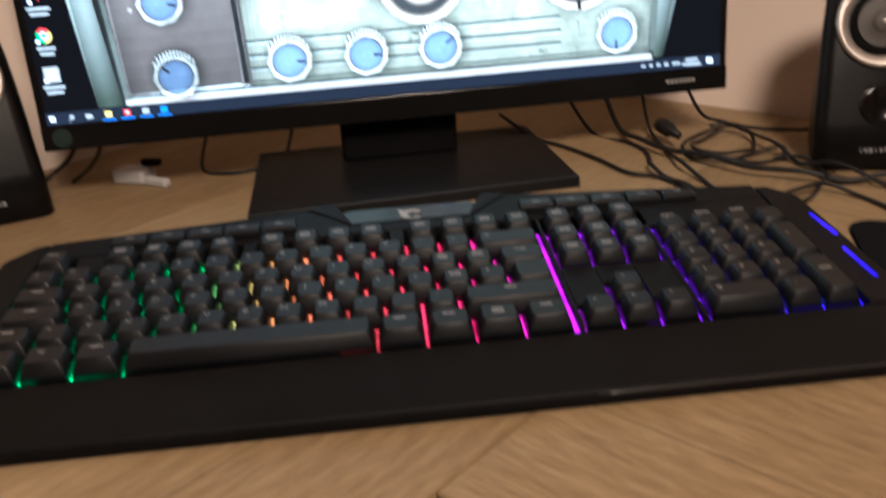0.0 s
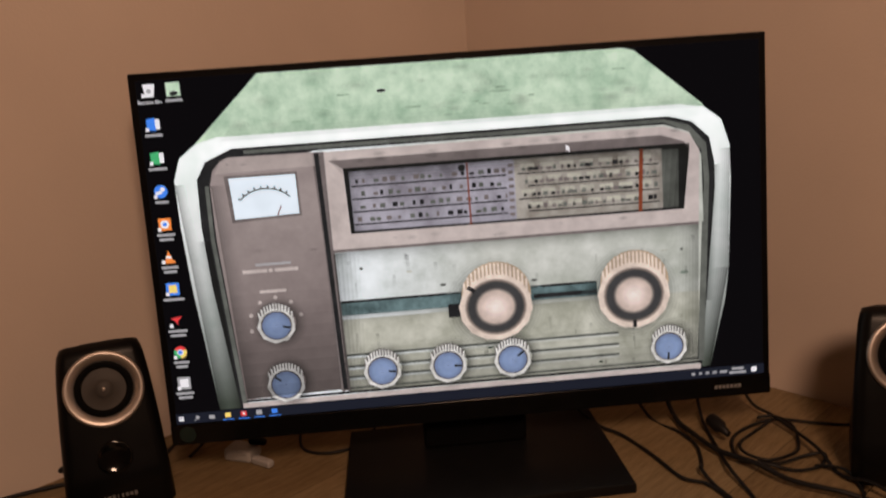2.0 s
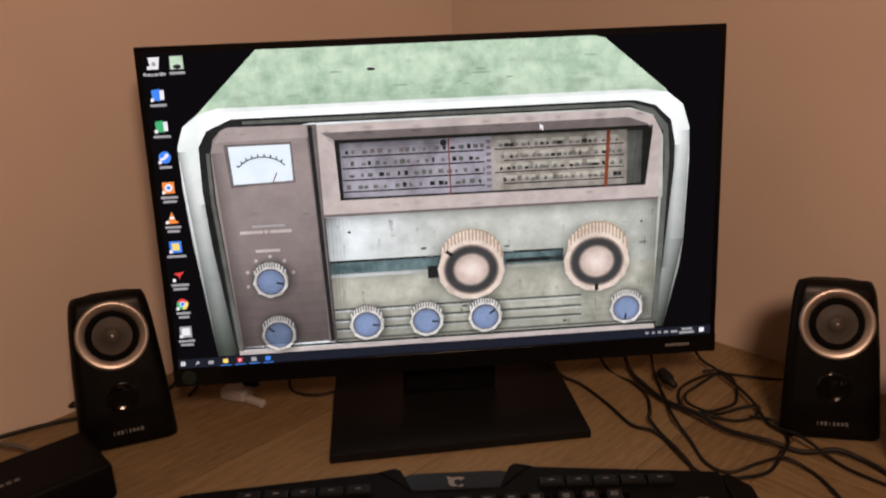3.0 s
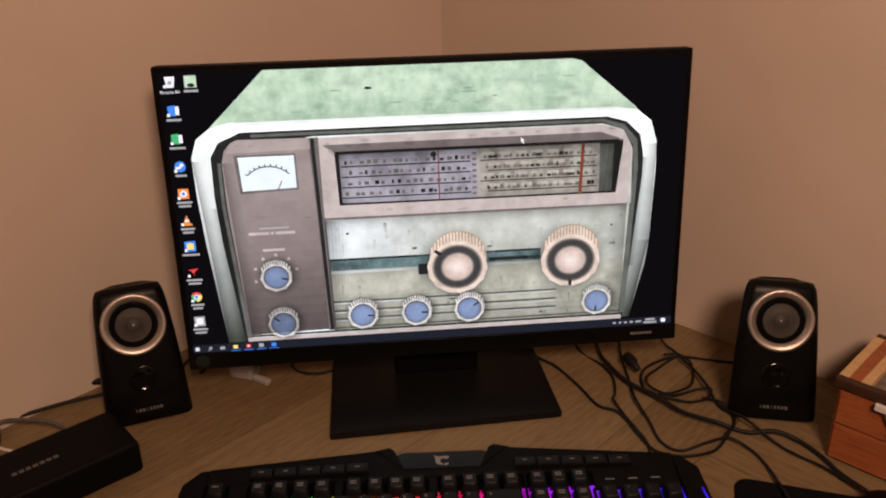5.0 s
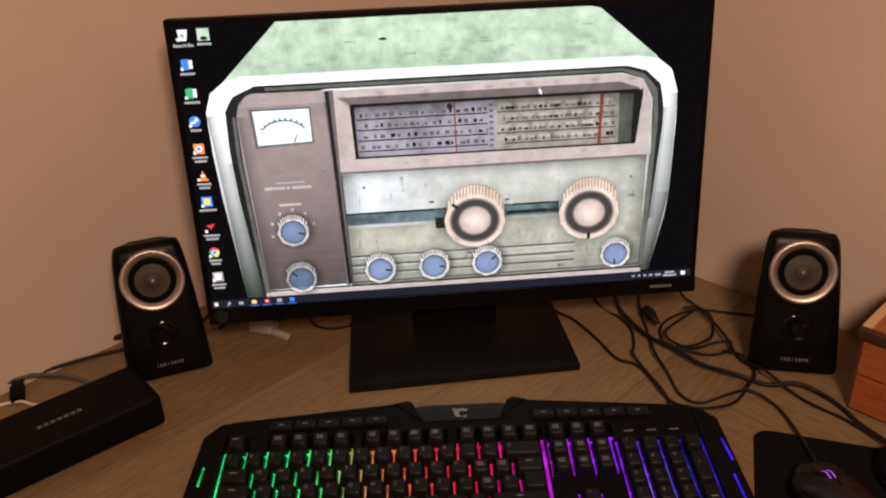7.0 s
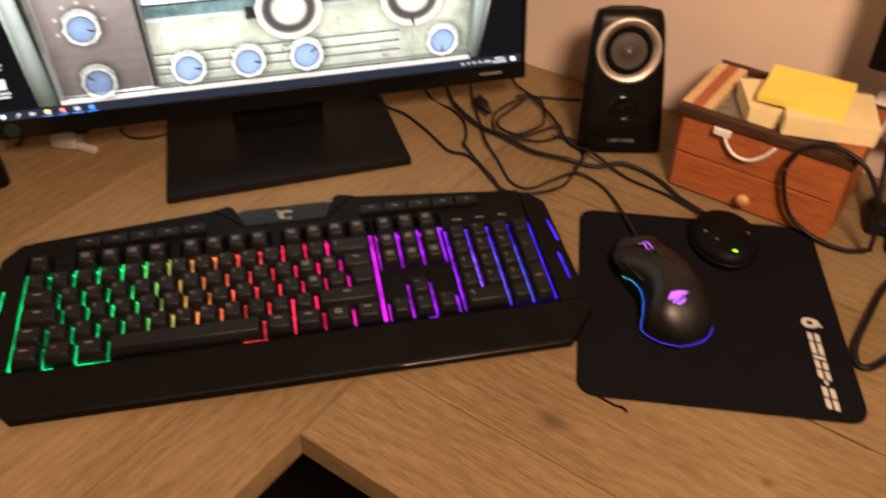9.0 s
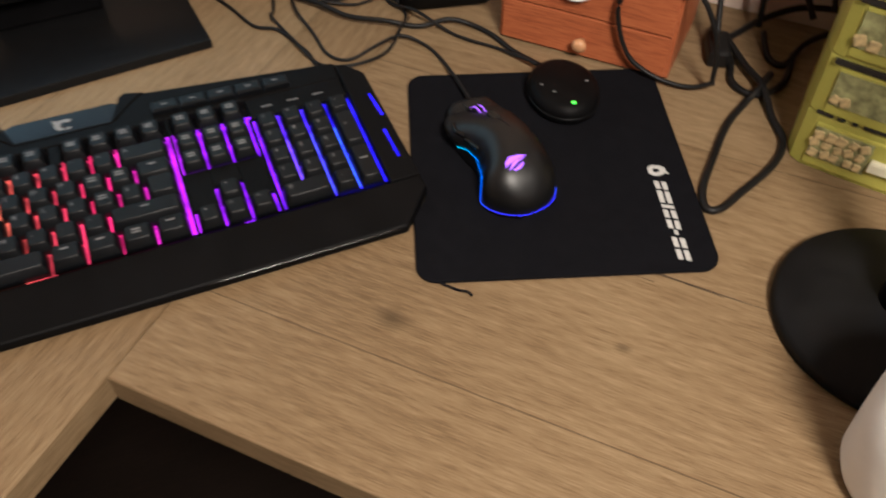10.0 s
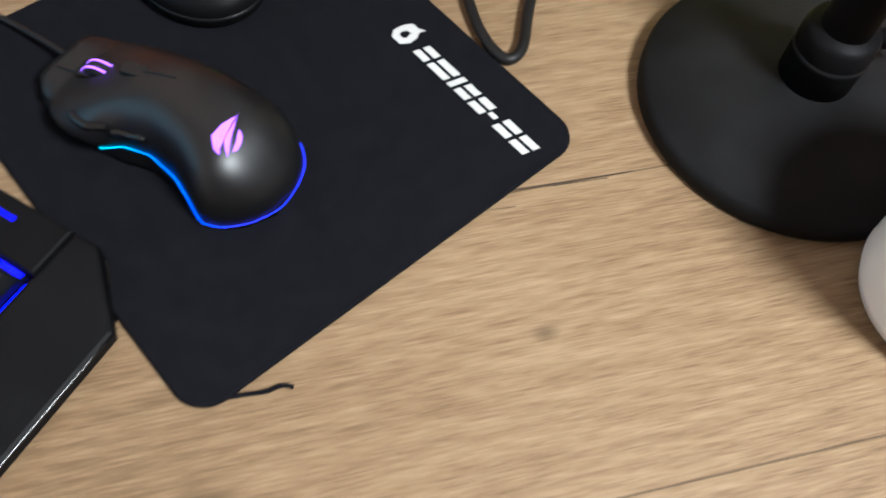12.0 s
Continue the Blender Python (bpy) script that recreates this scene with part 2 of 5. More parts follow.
def lathe(profile, n=40, bm=None, m=None):
    """A turned body round z from (radius, height) pairs."""
    bm = bm or bmesh.new()
    rings = []
    for r, z in profile:
        if r < 1e-6:
            rings.append([bm.verts.new((0, 0, z))])
        else:
            rings.append([bm.verts.new((r * math.cos(2 * math.pi * i / n), r * math.sin(2 * math.pi * i / n), z)) for i in range(n)])
    for a, b in zip(rings, rings[1:]):
        for i in range(n):
            j = (i + 1) % n
            q = [a[i % len(a)], a[j % len(a)], b[j % len(b)], b[i % len(b)]]
            q = list(dict.fromkeys(q))
            if len(q) > 2:
                bm.faces.new(q)
    bmesh.ops.recalc_face_normals(bm, faces=bm.faces)
    if m is not None:
        bmesh.ops.transform(bm, matrix=m, verts=bm.verts)
    return bm


def tube(name, pts, radius, material, label="", category="cable", parent=None):
    """A bent round cable through the points, as a mesh swept along a smooth line."""
    p = [Vector(q) for q in pts]
    line = []
    for i in range(len(p) - 1):
        a, b, c, d = p[max(i - 1, 0)], p[i], p[i + 1], p[min(i + 2, len(p) - 1)]
        for k in range(6):
            s = k / 6
            line.append(0.5 * ((2 * b) + (c - a) * s + (2 * a - 5 * b + 4 * c - d) * s * s + (3 * b - a - 3 * c + d) * s ** 3))
    line.append(p[-1])
    bm = bmesh.new()
    rings = []
    for i, q in enumerate(line):
        d = (line[min(i + 1, len(line) - 1)] - line[max(i - 1, 0)]).normalized()
        side = d.cross(Vector((0, 0, 1)))
        if side.length < 0.05:
            side = d.cross(Vector((1, 0, 0)))
        side.normalize()
        up = side.cross(d)
        rings.append([bm.verts.new(q + radius * (math.cos(a) * side + math.sin(a) * up)) for a in [k * math.pi / 4 for k in range(8)]])
    for a, b in zip(rings, rings[1:]):
        for k in range(8):
            bm.faces.new((a[k], a[(k + 1) % 8], b[(k + 1) % 8], b[k]))
    bm.faces.new(rings[0][::-1])
    bm.faces.new(rings[-1])
    bmesh.ops.recalc_face_normals(bm, faces=bm.faces)
    ob = link(name, bm, material, True)
    if parent:
        ob.parent = parent
        return tagged(ob, label)
    return tagged(ob, label, category)


def lettering(text, size, material, parent, at, name="lettering"):
    cu = bpy.data.curves.new(name, "FONT")
    cu.body, cu.size, cu.align_x, cu.align_y, cu.extrude = text, size, "CENTER", "CENTER", 0.00005
    tmp = new(name, cu)
    bpy.context.view_layer.update()
    me = bpy.data.meshes.new_from_object(tmp.evaluated_get(bpy.context.evaluated_depsgraph_get()))
    bpy.data.objects.remove(tmp)
    me.materials.append(material)
    ob = new(name, me)
    ob.parent, ob.matrix_basis = parent, at
    return ob


# ---- room ----
def wall_block(name, a, b, thick, z0, z1, material, label):
    d = (b - a).normalized()
    out = Vector((-d.y, d.x, 0)) * thick
    bm = prism([tuple(q.xy) for q in (a, b, b + out, a + out)], z0, z1)
    return tagged(link(name, bm, material), label, "wall", kind="structure")


SIDE, LOW, HIGH = 3.3, -0.75, 1.75
wall_block("wall_east", room(SIDE, 0), room(0, 0), -0.1, LOW, HIGH, WALL, "plain painted wall, warm in lamp light")
wall_block("wall_north", room(0, -0.1), room(0, SIDE), -0.1, LOW, HIGH, WALL, "plain painted wall behind the desk corner")
wall_block("wall_west", room(-0.1, SIDE), room(SIDE, SIDE), -0.1, LOW, HIGH, WALL, "plain painted wall closing the room")
wall_block("wall_south", room(SIDE, SIDE + 0.1), room(SIDE, -0.1), -0.1, LOW, HIGH, WALL, "plain painted wall closing the room")
corners = [tuple(room(a, b).xy) for a, b in ((-0.1, -0.1), (SIDE + 0.1, -0.1), (SIDE + 0.1, SIDE + 0.1), (-0.1, SIDE + 0.1))]
tagged(link("floor", prism(corners, LOW - 0.1, LOW), FLOOR), "wooden floor, near black with the under-desk shade in its colour", "floor", kind="structure")
tagged(link("ceiling", prism(corners, HIGH, HIGH + 0.1), WALL), "plain white painted ceiling", "ceiling", kind="structure")

# ---- desk: two wings that meet beside the inner corner ----
WING_R, WING_L, THICK = 0.587, 0.568, 0.025
desk = thing("corner_desk", pose(0, 0, 0), "oak-effect laminate corner desk with a square inner notch", "desk")
turn_r, turn_l = math.degrees(math.atan2(ALONG_R.y, ALONG_R.x)), math.degrees(math.atan2(ALONG_L.y, ALONG_L.x))
part("desktop_wing", box(WING_L + 0.0006, 1.75, -WING_R, -0.002, -THICK, 0, 0.0012), OAK_R, desk, at=Matrix.Translation(CORNER) @ pose(0, 0, 0, 0, 0, turn_r))
part("desktop_wing", box(0.002, 1.75, 0.002, WING_L, -THICK, 0, 0.0012), OAK, desk, at=Matrix.Translation(CORNER) @ pose(0, 0, 0, 0, 0, turn_l))
CRACK = plain("worn_joint", (0.02, 0.012, 0.008), 0.8)
for r0, r1, l, w in ((0.862, 0.925, 0.3585, 0.0011), (0.885, 0.912, 0.3600, 0.0007), (0.84, 0.865, 0.3665, 0.0006)):
    part("crack", prism([tuple(room(a, b).xy) for a, b in ((r0, l), (r1, l + 0.001), (r1, l + 0.001 + w * 0.4), ((r0 + r1) / 2, l + w), (r0, l + w * 0.5))], -0.001, 0.0003), CRACK, desk, "dark worn joint line")
for r, l in ((1.7, 0.05), (1.7, 0.5), (0.05, 1.7), (0.5, 1.7), (0.05, 0.05)):
    c = room(r, l)
    part("leg", box(c.x - 0.025, c.x + 0.025, c.y - 0.025, c.y + 0.025, LOW, -THICK - 0.0005, 0.003), OAK, desk)


# ---- monitor ----
PXL = 0.0002745
monitor = thing("monitor", pose(0.003, 0.303, 0.0, 0, 0, 3.1), "black flat-screen monitor showing a green radio wallpaper, on a square foot", "monitor")
PANEL = pose(0, 0, 0.047, -6.2, 0, 0)
part("housing", box(-0.26975, 0.26975, 0.0, 0.02, 0, 0.322, 0.0015), BLACK, monitor, at=PANEL)
part("back_cover", box(-0.2, 0.2, 0.0205, 0.045, 0.03, 0.26, 0.012), BLACK, monitor, at=PANEL)
part("chin", box(-0.2695, 0.2695, -0.0016, -0.0001, 0.0002, 0.0185, 0.0006), GLOSS, monitor, "glossy black lower bezel", at=PANEL)
for i in range(7):
    part("badge_bar", box(0.2178 + i * 0.0036, 0.2204 + i * 0.0036, -0.0019, -0.0017, 0.0083, 0.0112), PRINTG, monitor, at=PANEL)
part("sticker", lathe([(0.0, 0.0), (0.0072, 0.0), (0.0072, 0.0003), (0.0, 0.0003)], 24, m=pose(-0.255, -0.0017, 0.0095, 90)), plain("green_sticker", (0.006, 0.016, 0.014), 0.4), monitor, "small round dark green sticker", at=PANEL)
part("neck", box(-0.048, 0.048, 0.022, 0.04, 0.008, 0.17, 0.004), BLACK, monitor)
part("foot", prism([(x - 0.003, y - 0.303) for x, y in ((-0.117, 0.2235), (0.1285, 0.2345), (0.1225, 0.385), (-0.1165, 0.375))], 0.0, 0.009, 0.0012), STANDM, monitor, "flat square black foot plate")

SCREEN_OFF = plain("screen_black", (0.006, 0.006, 0.007), 0.25, vary=0.05)
screen = part("screen", box(-0.2637, 0.2637, -0.0005, -0.0001, 0.0192, 0.3163), SCREEN_OFF, monitor, "lit screen", at=PANEL)


def sc(x, y):
    """From the picture's own dots (1920 by 1080, y down) to the panel."""
    return (-0.26355 + PXL * x, 0.316 - PXL * y)


def flat(name, pts, depth, material, cut=None):
    """A flat patch of the picture; depth counts the layers it lies above the screen."""
    bm = bmesh.new()
    y = -0.0005 - 0.00006 * depth
    if cut:
        a = [bm.verts.new((sc(*q)[0], y, sc(*q)[1])) for q in pts]
        b = [bm.verts.new((sc(*q)[0], y, sc(*q)[1])) for q in cut]
        n = len(a)
        for i in range(n):
            bm.faces.new((a[i], a[(i + 1) % n], b[(i + 1) % n], b[i]))
    else:
        bm.faces.new([bm.verts.new((sc(*q)[0], y, sc(*q)[1])) for q in pts])
    for f in bm.faces:
        f.normal_update()
        if f.normal.y > 0:
            f.normal_flip()
    return part(name, bm, material, screen)


def disc(cx, cy, rx, ry=None, n=28, start=0.0):
    ry = ry or rx
    return [(cx + rx * math.cos(2 * math.pi * i / n + start), cy + ry * math.sin(2 * math.pi * i / n + start)) for i in range(n)]


def bar(x0, y0, x1, y1, w):
    d = Vector((x1 - x0, y1 - y0)).normalized() * w / 2
    return [(x0 - d.y, y0 + d.x), (x1 - d.y, y1 + d.x), (x1 + d.y, y1 - d.x), (x0 + d.y, y0 - d.x)]


def rect(x0, y0, x1, y1):
    return [(x0, y0), (x1, y0), (x1, y1), (x0, y1)]


LIT = 1.5
VEILS, TONES = {}, {}


def veil(alpha):
    """A dark see-through patch of the picture."""
    alpha = round(alpha, 2)
    if alpha not in VEILS:
        m, t, n, l, b = nodes_of("lit_picture_shade")
        n.remove(b)
        mix, clear, dark = n.new("ShaderNodeMixShader"), n.new("ShaderNodeBsdfTransparent"), n.new("ShaderNodeEmission")
        dark.inputs["Color"].default_value, dark.inputs["Strength"].default_value = (0.010, 0.010, 0.008, 1), LIT
        mix.inputs["Fac"].default_value = alpha
        l.new(clear.outputs[0], mix.inputs[1])
        l.new(dark.outputs[0], mix.inputs[2])
        l.new(mix.outputs[0], n["Material Output"].inputs[0])
        VEILS[alpha] = m
    return VEILS[alpha]


def tone(colour):
    colour = tuple(round(c, 2) for c in colour)
    if colour not in TONES:
        TONES[colour] = glow("lit_tone", colour, LIT, 0.18, 140)
    return TONES[colour]


def soft_spot(cx, cy, r0, r1, depth, alpha, squash=1.0, n=6):
    """A dark patch of the picture that fades from radius r0 out to r1."""
    for i in range(n):
        a, b = r0 + (r1 - r0) * i / n, r0 + (r1 - r0) * (i + 1) / n
        flat("picture_shade", disc(cx, cy, b, b * squash), depth, veil(alpha * (1 - (i + 0.5) / n) ** 1.4), disc(cx, cy, max(a, 0.5), max(a, 0.5) * squash))


def soft_band(p0, p1, q0, q1, depth, alpha, n=7):
    """A dark band of the picture, deepest along p0-p1, gone at q0-q1."""
    p0, p1, q0, q1 = (Vector(v) for v in (p0, p1, q0, q1))
    for i in range(n):
        a, b = i / n, (i + 1) / n
        flat("picture_shade", [tuple(v) for v in (p0.lerp(q0, a), p1.lerp(q1, a), p1.lerp(q1, b), p0.lerp(q0, b))], depth, veil(alpha * (1 - (i + 0.5) / n) ** 1.3))


def graded(name, cx, cy, stops, depth, squash):
    """Rings of the picture whose colour runs smoothly through (radius, colour) stops, from the middle outwards."""
    for (r0, c0), (r1, c1) in zip(stops, stops[1:]):
        n = 4
        for i in range(n):
            a, b, f = r0 + (r1 - r0) * i / n, r0 + (r1 - r0) * (i + 1) / n, (i + 0.5) / n
            flat(name, disc(cx, cy, b, b * squash), depth, tone([u + (v - u) * f for u, v in zip(c0, c1)]), disc(cx, cy, max(a, 0.5), max(a, 0.5) * squash))


G_DESK = glow("lit_backdrop", (0.0035, 0.003, 0.0035), LIT)
G_TASK = glow("lit_taskbar", (0.012, 0.014, 0.022), LIT)
G_TOP = glow("lit_green_top", (0.55, 0.70, 0.52), LIT, 0.4, 60, (0.30, 0.45, 0.31))
G_TOP2 = glow("lit_green_dark", (0.30, 0.44, 0.30), LIT, 0.3, 90)
G_RIM = glow("lit_pale_rim", (0.92, 0.97, 0.93), LIT, 0.2, 50, (0.74, 0.83, 0.77), low=(0.07, 0.08, 0.065), span=(0.245, 0.035))
G_SIDE = glow("lit_rim_side", (0.30, 0.36, 0.30), LIT, 0.5, 45, (0.14, 0.18, 0.14), low=(0.12, 0.13, 0.11), span=(0.15, 0.03))
G_FACE = glow("lit_face", (0.80, 0.87, 0.87), LIT, 0.4, 38, (0.50, 0.56, 0.53), low=(0.72, 0.69, 0.62), span=(-0.10, 0.02), axis="X")
G_FACE2 = glow("lit_face_low", (0.52, 0.53, 0.44), LIT, 0.4, 45, (0.31, 0.32, 0.25))
G_PANEL = glow("lit_brown_panel", (0.30, 0.255, 0.235), LIT, 0.3, 60, (0.25, 0.21, 0.195), low=(0.62, 0.60, 0.60), span=(0.20, 0.08))
G_FRAME = glow("lit_beige_frame", (0.52, 0.46, 0.42), LIT, 0.25, 60, (0.40, 0.35, 0.32))
G_SHADE = glow("lit_frame_shade", (0.17, 0.145, 0.135), LIT, 0.3, 60)
G_DARK = glow("lit_dark_line", (0.022, 0.022, 0.022), LIT, 0.4, 80)
G_MID = glow("lit_mid_line", (0.13, 0.14, 0.12), LIT, 0.4, 80)
G_DIAL = glow("lit_dial", (0.36, 0.35, 0.39), LIT, 0.4, 55, (0.17, 0.16, 0.18))
G_DIALR = glow("lit_dial_right", (0.38, 0.36, 0.31), LIT, 0.4, 55, (0.18, 0.16, 0.13))
G_METER = glow("lit_meter", (0.78, 0.9, 0.95), LIT, 0.15, 30)
G_KNOB = glow("lit_knob_rim", (0.70, 0.70, 0.66), LIT, 0.35, 120, (0.42, 0.42, 0.38))
G_DIALB = glow("lit_dial_block", (0.44, 0.43, 0.35), LIT, 0.3, 90)
G_PANELT = glow("lit_panel_top", (0.40, 0.345, 0.315), LIT, 0.2, 60)
G_TAN = glow("lit_tan_knob", (0.76, 0.65, 0.54), LIT, 0.25, 90, (0.48, 0.40, 0.33))
G_TANS = glow("lit_tan_side", (0.44, 0.33, 0.22), LIT, 0.3, 90)
G_RING = glow("lit_knob_ring", (0.045, 0.042, 0.042), LIT, 0.3, 110, (0.13, 0.115, 0.10))
G_RED = glow("lit_red_needle", (0.19, 0.045, 0.02), LIT)
G_TEAL = glow("lit_teal_strip", (0.16, 0.25, 0.25), LIT, 0.6, 60, (0.05, 0.08, 0.08))
G_WHITE = glow("lit_white", (0.8, 0.8, 0.8), LIT)
G_GREY = glow("lit_grey", (0.35, 0.35, 0.35), LIT)
G_SKY = glow("lit_blue", (0.05, 0.22, 0.75), LIT)
G_GREEN = glow("lit_green", (0.05, 0.4, 0.15), LIT)
G_ORANGE = glow("lit_orange", (0.85, 0.25, 0.05), LIT)
G_REDI = glow("lit_red", (0.7, 0.05, 0.05), LIT)
G_YEL = glow("lit_yellow", (0.85, 0.62, 0.15), LIT)

flat("backdrop", rect(0, 0, 1920, 1080), 1, G_DESK)
flat("radio_top", [(364, 1), (1486, 0), (1523, 9), (1735, 187), (1740, 196), (222, 196), (154, 203)], 2, G_TOP)
outer = [(222, 184), (1660, 184), (1740, 196), (1795, 240), (1820, 320), (1822, 430), (1810, 714), (1742, 1040), (141, 1045), (108, 740), (85, 453), (82, 307), (105, 240), (154, 203)]
inner = [(264, 221), (1625, 219), (1700, 240), (1755, 292), (1772, 370), (1770, 450), (1745, 720), (1713, 1045), (208, 1045), (168, 740), (148, 456), (150, 309), (181, 256), (215, 238)]
flat("radio_rim", outer[:5] + [(1770, 370), (1755, 292), (1700, 240), (1625, 219), (264, 221), (181, 256), (150, 309), (82, 307)] + outer[12:], 4, G_RIM)
flat("radio_rim_side", [(1820, 318), (1822, 430), (1810, 714), (1796, 820), (1734, 820), (1770, 450), (1770, 368)], 4, G_RIM)
flat("radio_rim_side", [(1796, 820), (1742, 1040), (1713, 1040), (1734, 820)], 4, G_RIM)
flat("radio_rim_side", [(82, 307), (150, 309), (148, 456), (160, 640), (98, 640), (85, 453)], 4, G_RIM)
flat("radio_rim_side", [(98, 640), (160, 640), (208, 1045), (141, 1045)], 4, G_RIM)
flat("radio_gap", inner, 3, G_DARK)
flat("radio_gap_glint", [(300, 229), (1610, 227), (1690, 250), (1745, 310), (1752, 420), (1722, 1020), (1700, 1020), (1735, 420), (1728, 330), (1680, 268), (1610, 238), (300, 240)], 4, G_MID)
flat("radio_gap_glint", [(172, 330), (184, 330), (184, 494), (228, 1030), (214, 1030), (172, 494)], 4, G_MID)
flat("radio_face", [(520, 245), (1610, 244), (1690, 272), (1728, 345), (1730, 557), (1703, 1038), (232, 1038), (232, 300)], 5, G_FACE)
flat("face_lower", [(552, 785), (1717, 785), (1703, 1024), (558, 1024)], 6, G_FACE2)
flat("face_bottom_edge", rect(215, 1030, 1710, 1046), 7, G_FRAME)
flat("face_bottom_line", rect(232, 1020, 1704, 1028), 8, G_DARK)
flat("brown_panel", [(250, 247), (512, 250), (520, 400), (534, 1012), (228, 1020), (190, 500), (188, 329), (200, 285), (225, 258)], 7, G_PANEL)
flat("panel_groove", [(506, 252), (543, 252), (548, 470), (555, 1015), (530, 1015), (520, 560)], 8, G_SHADE)
flat("panel_groove", [(512, 250), (542, 250), (561, 1018), (533, 1018)], 8.7, G_SHADE)
flat("panel_groove", bar(520, 254, 545, 1014, 14), 9, G_DARK)
flat("dial_frame", [(543, 252), (1610, 250), (1690, 275), (1722, 330), (1715, 562), (546, 567)], 9, G_FRAME)
flat("dial_frame_shade", [(556, 280), (1600, 276), (1672, 300), (1690, 330), (1690, 312), (600, 312), (600, 330)], 10, G_SHADE)
flat("dial_frame_shade", [(556, 280), (602, 308), (608, 512), (585, 512)], 10, G_FRAME)
flat("dial_frame_shade", rect(545, 559, 1715, 568), 10, G_SHADE)
flat("dial_well", [(598, 306), (1672, 306), (1690, 330), (1666, 514), (606, 512)], 11, G_DARK)
flat("dial_scale", [(614, 318), (1125, 318), (1125, 506), (618, 504)], 12, G_DIAL)
flat("dial_scale", [(1125, 318), (1600, 318), (1600, 506), (1125, 506)], 12, G_DIALR)
flat("dial_scale_end", [(1600, 322), (1655, 322), (1650, 506), (1600, 506)], 12, G_MID)
rng = random.Random(4)
for row in range(4):
    y = 362 + row * 40
    flat("dial_line", rect(620, y, 1108, y + 5), 13, G_DARK)
    flat("dial_line", rect(1140 + 30 * (row % 2), y, 1590, y + 4), 13, G_DARK)
    for x0, x1, gap in ((628, 1100, 27), (1150, 1580, 21)):
        x = x0 + rng.random() * 20
        while x < x1:
            w, hgt = rng.uniform(8, 18), rng.uniform(9, 16)
            flat("dial_mark", rect(x, y - hgt - 6, x + w, y - 6), 13, rng.choice((G_DARK, G_SHADE, G_MID)))
            x += gap * rng.uniform(0.7, 1.5)
for row in range(4):
    for i in range(7):
        x = 1150 + i * 62 + (row % 2) * 22
        if x < 1540:
            flat("dial_block", rect(x, 332 + row * 41, x + 44, 346 + row * 41), 13, G_DIALB)
soft_band((598, 306), (1690, 306), (602, 372), (1680, 372), 17, 0.75)
soft_band((1690, 312), (1668, 514), (1560, 312), (1545, 514), 18, 0.7)
soft_band((602, 306), (606, 512), (660, 306), (662, 512), 19, 0.5)
flat("dial_divider", rect(1104, 320, 1130, 505), 14, G_DIAL)
for i in range(8):
    flat("dial_mark", rect(1110, 330 + i * 22, 1126, 340 + i * 22), 15, G_SHADE)
flat("dial_needle", bar(982, 314, 984, 512, 5), 16, G_RED)
flat("dial_needle", bar(1535, 314, 1526, 512, 12), 16, G_RED)
flat("dial_needle_dot", disc(965, 332, 12, n=10), 16, G_DARK)
flat("meter_frame", [(232, 304), (456, 304), (460, 442), (244, 450)], 8, G_SHADE)
flat("meter", [(246, 312), (450, 312), (452, 434), (254, 440)], 9, G_METER)
for i in range(9):
    a0, a1 = radians(-146 + i * 12.5), radians(-146 + (i + 1) * 12.5)
    flat("meter_arc", bar(352 + 92 * math.cos(a0), 420 + 70 * math.sin(a0), 352 + 92 * math.cos(a1), 420 + 70 * math.sin(a1), 5), 10, G_MID)
    flat("meter_tick", bar(352 + 92 * math.cos(a0), 420 + 70 * math.sin(a0), 352 + 100 * math.cos(a0), 420 + 80 * math.sin(a0), 5), 10, G_RING)
flat("meter_needle", bar(385, 436, 400, 405, 4), 11, G_RED)
flat("panel_text", rect(300, 583, 410, 590), 8, G_GREY)
for x0, x1 in ((258, 335), (340, 352), (358, 432)):
    flat("panel_text", rect(x0, 601, x1, 612), 8, G_FRAME)
flat("panel_text", rect(305, 668, 388, 678), 8, G_FRAME)
for a in range(6):
    q = radians(-195 + a * 36)
    flat("panel_text", disc(347 + 82 * math.cos(q), 776 + 82 * math.sin(q), 7, n=6), 8, G_FRAME)


def small_knob(cx, cy, mark):
    soft_spot(cx + 10, cy - 4, 52, 92, 9, 0.75)
    flat("knob_side", disc(cx, cy - 18, 57, 52, 14), 10, G_RING)
    for i in range(12):
        x = cx - 52 + i * 9.5
        y = cy - 20 - math.sqrt(max(0, 1 - ((x - cx) / 58) ** 2)) * 48
        flat("knob_rib", bar(x, y + 2, x * 0.94 + cx * 0.06, y + 27, 5.5), 11, G_KNOB)
    flat("knob_rim", disc(cx, cy + 6, 61, 57, 9, 0.3), 12, G_KNOB)
    flat("knob_ring", disc(cx, cy + 4, 49, 47), 13, G_RING)
    graded("knob_face", cx, cy + 5, ((1, (0.22, 0.30, 0.47)), (30, (0.21, 0.29, 0.45)), (45, (0.14, 0.19, 0.31))), 14, 0.96)
    q = radians(mark)
    flat("knob_mark", bar(cx + 20 * math.cos(q), cy + 5 + 20 * math.sin(q), cx + 44 * math.cos(q), cy + 5 + 44 * math.sin(q), 7), 15, G_DARK)


